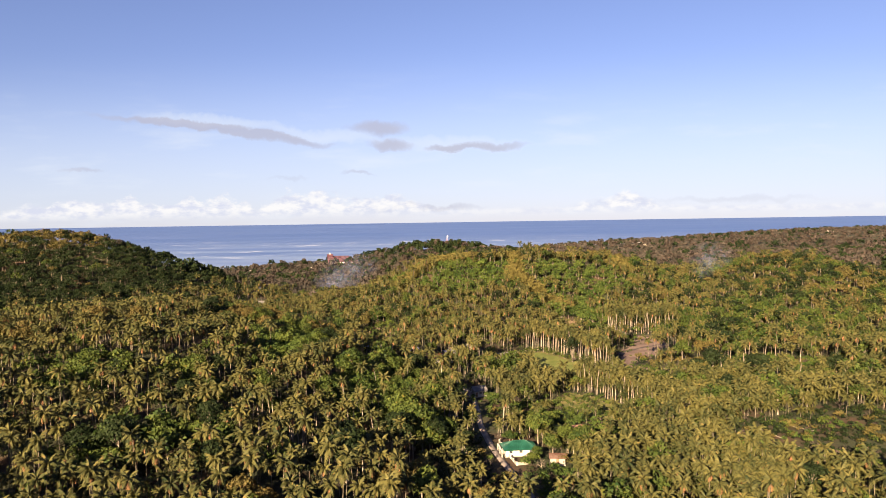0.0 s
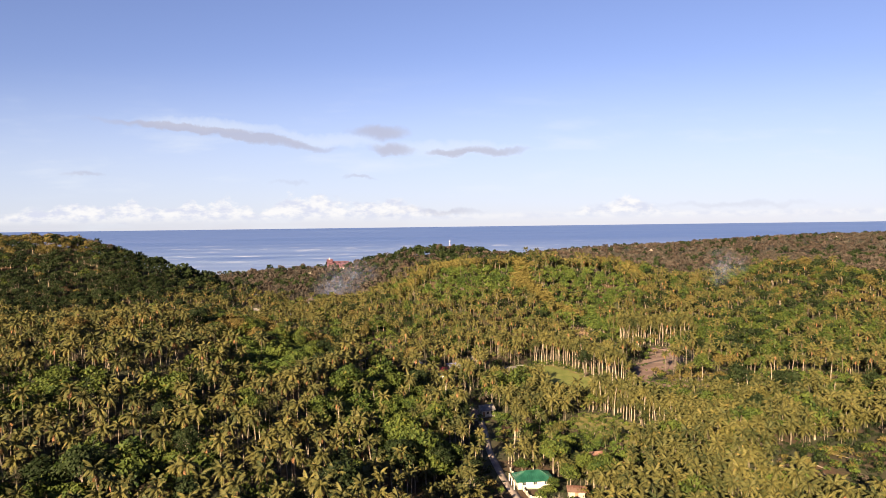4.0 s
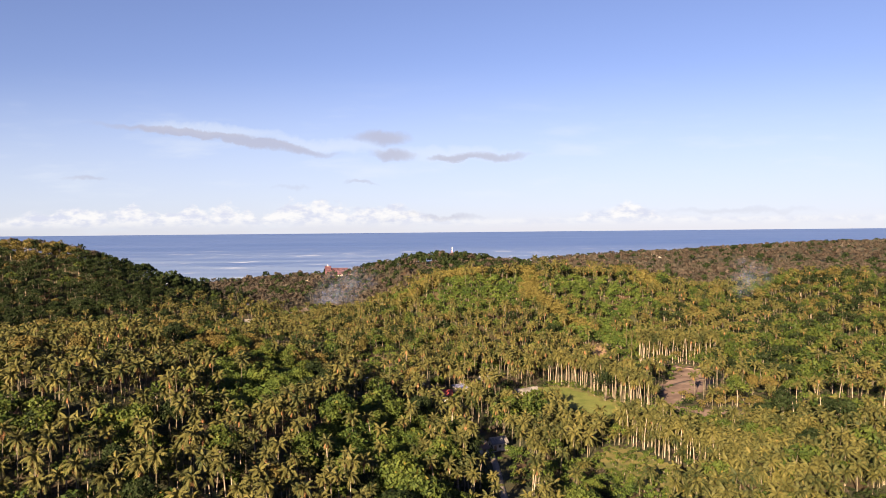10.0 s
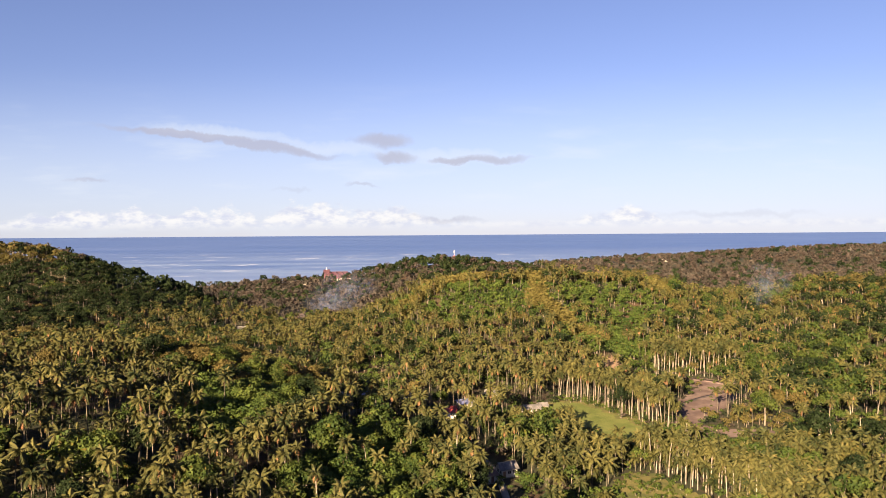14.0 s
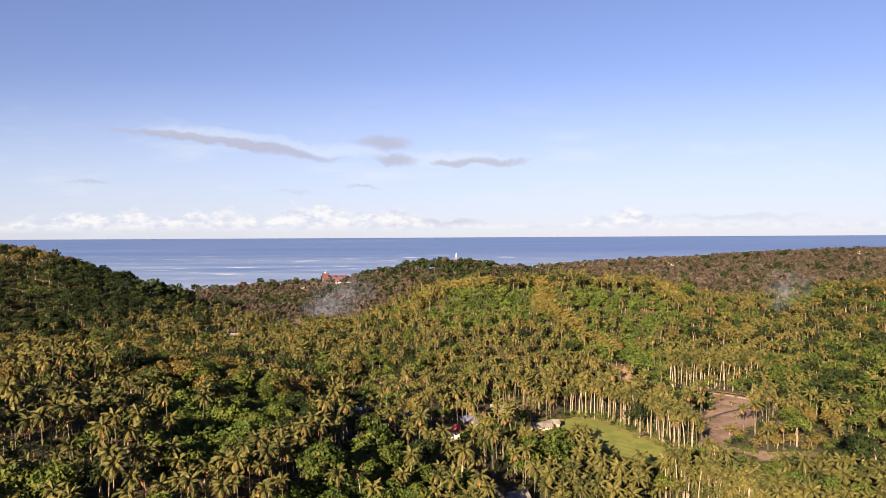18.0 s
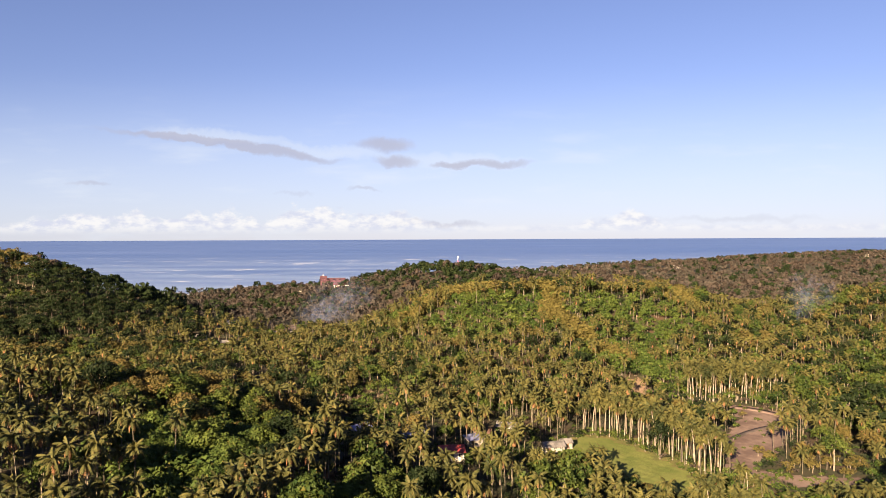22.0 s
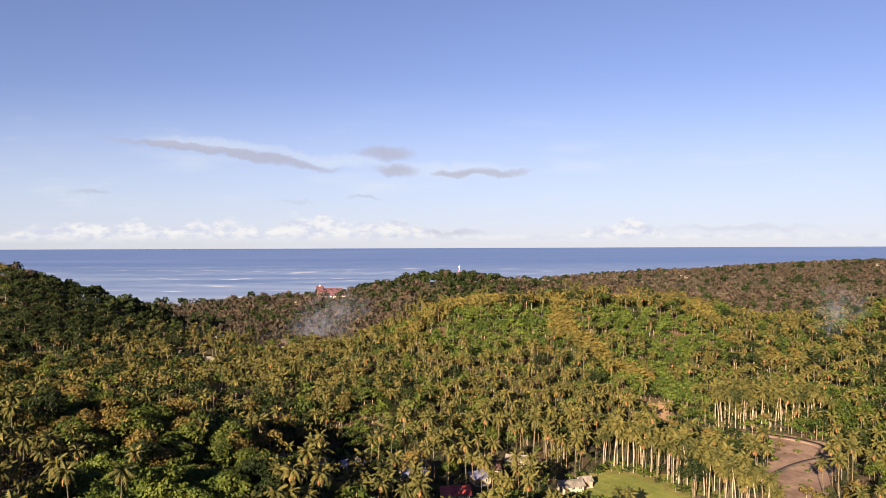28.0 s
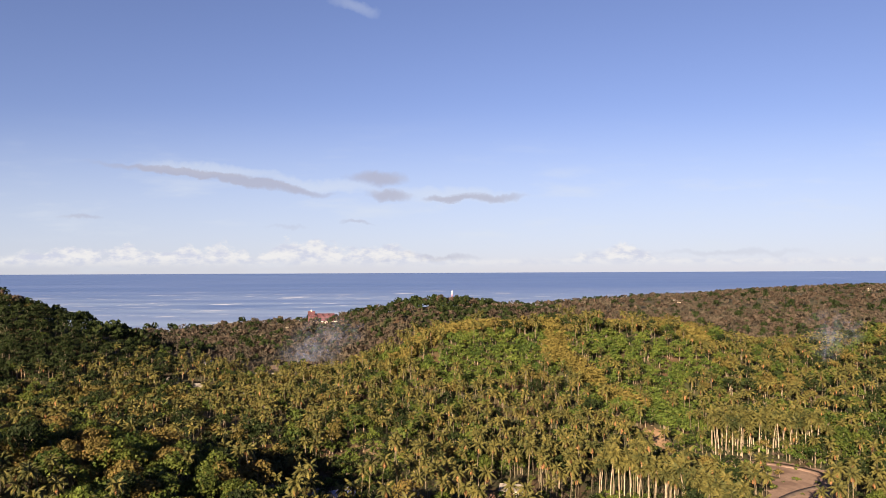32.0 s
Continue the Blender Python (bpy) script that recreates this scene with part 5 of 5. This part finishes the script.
house("house", -6, 391, 10, 7, 5, 2.6, "gable", M["block"], M["grey_roof"], 1.1, "house with grey sheet roof in shade", windows=2)
house("house", -28, 392, 40, 7, 5.5, 2.6, "gable", M["block"], M["blue_roof"], 1.1, "house with dull blue roof in the shaded hollow", windows=2)
house("house", -40, 400, -20, 7, 5, 2.6, "gable", M["block"], M["grey_roof"], 1.1, "house with grey roof in the shaded hollow", windows=2)
for hx, hy, turn, w, d, cover, words in ((-158, 596, 10, 8, 6, "grey_roof", "village house with pale sheet roof"), (-137, 584, -15, 6, 5, "grey_roof", "village house with grey roof"),
                                         (-116, 622, 5, 10, 6, "grey_roof", "long village building with pale roof"), (-100, 630, 30, 6, 5, "grey_roof", "small village house with pale roof"),
                                         (-104, 566, 0, 7, 5, "blue_roof", "village house with dull blue roof"), (-153, 660, 20, 9, 7, "blue_roof", "village house with blue roof"),
                                         (-60, 690, -10, 11, 7, "rust_roof", "village house with brown roof")):
    house("house", hx, hy, turn, w, d, 3.4, "gable", M["block"], M[cover], 1.6, words + " among palms", windows=3)
for hx, hy, w, cover in ((-222, 985, 11, "grey_roof"), (-178, 925, 10, "rust_roof"), (-165, 990, 12, "grey_roof"), (-290, 1040, 9, "rust_roof"), (430, 1300, 16, "grey_roof"), (900, 1500, 24, "white")):
    house("house", hx, hy, 8, w, 7, 3.6, "gable", M["block"], M[cover], 2.0, "distant house with pale roof among coastal palms", windows=4)

# red church-like hotel by the shore
RX, RY = -123, 1000
hotel = new("hotel")
hotel.matrix_world = pose(RX, RY, float(height(RX, RY)) - 0.3, 0, 0, 6) @ Matrix.Scale(0.82, 4)
for cx, w, d, h, rise, name in ((0, 34, 14, 13.5, 4.5, "wing"), (-16, 9, 10, 17.5, 4.0, "tower_block"), (24, 18, 11, 10.0, 3.0, "side_wing")):
    holes = []
    for i in range(int(w / 3)):
        holes.append((1.0 + i * 3.0, 2.3 + i * 3.0, h - 3.2, h - 1.4))
    fr = part("facade", *pierced(w, h, 0.4, holes), M["brick_red"], hotel)
    fr.matrix_local = pose(cx - w / 2, -d / 2, 0)
    for x0, x1, z0, z1 in holes:
        pn = part("window", *box(x0, x1, 0.15, 0.2, z0, z1), M["glass"], hotel)
        pn.matrix_local = pose(cx - w / 2, -d / 2, 0)
    part("block", *merged([box(cx - w / 2, cx - w / 2 + 0.4, -d / 2 + 0.4, d / 2, 0, h), box(cx + w / 2 - 0.4, cx + w / 2, -d / 2 + 0.4, d / 2, 0, h), box(cx - w / 2 + 0.4, cx + w / 2 - 0.4, d / 2 - 0.4, d / 2, 0, h)]), M["brick_red"], hotel)
    for q in (((cx - w / 2 - 0.8, -d / 2 - 0.8, h), (cx + w / 2 + 0.8, -d / 2 - 0.8, h), (cx + w / 2 + 0.8, 0, h + rise), (cx - w / 2 - 0.8, 0, h + rise)),
              ((cx + w / 2 + 0.8, d / 2 + 0.8, h), (cx - w / 2 - 0.8, d / 2 + 0.8, h), (cx - w / 2 - 0.8, 0, h + rise), (cx + w / 2 + 0.8, 0, h + rise))):
        part("roof_panel", *slab(*q, 0.2), M["tile_roof"], hotel)
for gx in (-9, 0, 9):
    part("dormer", *merged([box(gx - 1.6, gx + 1.6, -7.3, -2.5, 13.0, 15.6)]), M["brick_red"], hotel)
    for side in (-1, 1):
        part("dormer_roof", *slab((gx, -7.6, 17.4), (gx, -1.5, 17.4), (gx + side * 2.1, -1.5, 15.4), (gx + side * 2.1, -7.6, 15.4), 0.15), M["tile_roof"], hotel)
part("colonnade", *pierced(44, 3.6, 0.5, [(1.0 + 3.3 * i, 3.2 + 3.3 * i, 0, 2.8) for i in range(13)]), M["white"], hotel, "white ground-floor colonnade").matrix_local = pose(-16, -8.4, 3.4)
part("turret", *box(-17.2, -15.4, -0.9, 0.9, 20.5, 23.2), M["white"], hotel, "white turret")
part("finial", *box(-16.4, -16.2, -0.1, 0.1, 23.2, 25.2), M["white"], hotel)
tagged(hotel, "large red hotel with red roofs and white turret by the shore", "hotel")

# lattice mast on the far knob
MX, MY = 34, 965
mast = new("lattice_mast")
mast.matrix_world = pose(MX, MY, float(height(MX, MY)))


def rod(a, b2, w):
    a, b2 = np.array(a, float), np.array(b2, float)
    d = (b2 - a) / np.linalg.norm(b2 - a)
    s = np.cross(d, (0.3, 0.8, 0.5))
    s /= np.linalg.norm(s)
    t = np.cross(d, s)
    v = np.array([q + s * i * w + t * j * w for q in (a, b2) for i, j in ((-1, -1), (1, -1), (1, 1), (-1, 1))])
    return v, box(0, 1, 0, 1, 0, 1)[1]


TALL = 17.5
for i in range(4):
    c, s = ((-1, -1), (1, -1), (1, 1), (-1, 1))[i]
    for k in range(4):
        z0, z1 = TALL * k / 4, TALL * (k + 1) / 4
        w0, w1 = 1.1 - 0.7 * k / 4, 1.1 - 0.7 * (k + 1) / 4
        col = M["steel_white"] if k % 2 else M["steel_red"]
        part("leg", *rod((c * w0, s * w0, z0), (c * w1, s * w1, z1), 0.05), col, mast)
        c2, s2 = ((-1, -1), (1, -1), (1, 1), (-1, 1))[(i + 1) % 4]
        part("brace", *rod((c * w0, s * w0, z0), (c2 * w1, s2 * w1, z1), 0.03), M["steel_white"], mast)
for k in range(3):
    a = k * 2.1
    part("antenna", *box(0.75 * math.cos(a) - 0.13, 0.75 * math.cos(a) + 0.13, 0.75 * math.sin(a) - 0.07, 0.75 * math.sin(a) + 0.07, TALL - 1.7, TALL + 0.2), M["steel_white"], mast, "white panel antenna")
tagged(mast, "white lattice radio mast on a wooded knob", "radio mast")

# thin smoke over the palms: soft veils one behind the other
smoke_mat = bpy.data.materials.new("smoke")
smoke_mat.use_nodes = True
n = Nodes(smoke_mat.node_tree)
coord = n.add("ShaderNodeTexCoord").outputs["Object"]
ox, oy, oz = n.xyz(coord)
rr = n.math("ADD", n.math("POWER", n.math("DIVIDE", ox, 1.0), 2.0), n.math("POWER", n.math("DIVIDE", oz, 1.0), 2.0))
soft_rim = n.step(rr, 1.0, 0.0)
billow = n.noise(coord, 2.2, 5.0, 0.6, 0.8)
alpha = n.math("MULTIPLY", n.math("MULTIPLY", soft_rim, n.step(billow, 0.34, 0.8)), 0.27)
df2, tp, mx = n.add("ShaderNodeBsdfDiffuse"), n.add("ShaderNodeBsdfTransparent"), n.add("ShaderNodeMixShader")
n.put(df2, 0, (0.11, 0.14, 0.24, 1))
n.put(mx, 0, alpha), n.put(mx, 1, tp.outputs[0]), n.put(mx, 2, df2.outputs[0])
n.t.links.new(mx.outputs[0], smoke_mat.node_tree.nodes["Material Output"].inputs[0])


def smoke(cx, cy, z, veils, label):
    base = new("smoke_plume")
    base.matrix_world = pose(cx, cy, z)
    g = np.linspace(-1, 1, 9)
    X, Z = np.meshgrid(g, g)
    Y = 0.35 * np.sin(X * 2.2) * np.cos(Z * 1.7)
    i = (np.arange(8)[:, None] * 9 + np.arange(8)[None, :]).ravel()
    me = mesh_of("veil", np.stack([X, Y, Z], -1).reshape(-1, 3), np.stack([i, i + 1, i + 10, i + 9], -1), [smoke_mat], None, True)
    for dx, dy, dz, rx2, rz2, turn in veils:
        v = hung("veil", me, base, Matrix.Translation((dx, dy, dz)) @ Matrix.Rotation(radians(turn), 4, "Z") @ Matrix.Diagonal((rx2, rx2 * 0.4, rz2, 1)))
        v.visible_shadow = False
    return tagged(base, label, "smoke")


smoke(-92, 655, 12, [(0, 0, 10, 14, 14, 10), (6, 5, 18, 20, 16, -20), (14, 9, 26, 26, 16, 15), (26, 14, 32, 26, 14, -8), (-6, -6, 12, 12, 14, 30), (12, 3, 14, 24, 14, 0)],
      "thin blue-grey smoke rising over the palms")
smoke(218, 524, 36, [(0, 0, 14, 14, 12, 10), (10, 9, 21, 19, 13, -15)], "faint blue-grey smoke drifting over the palms")
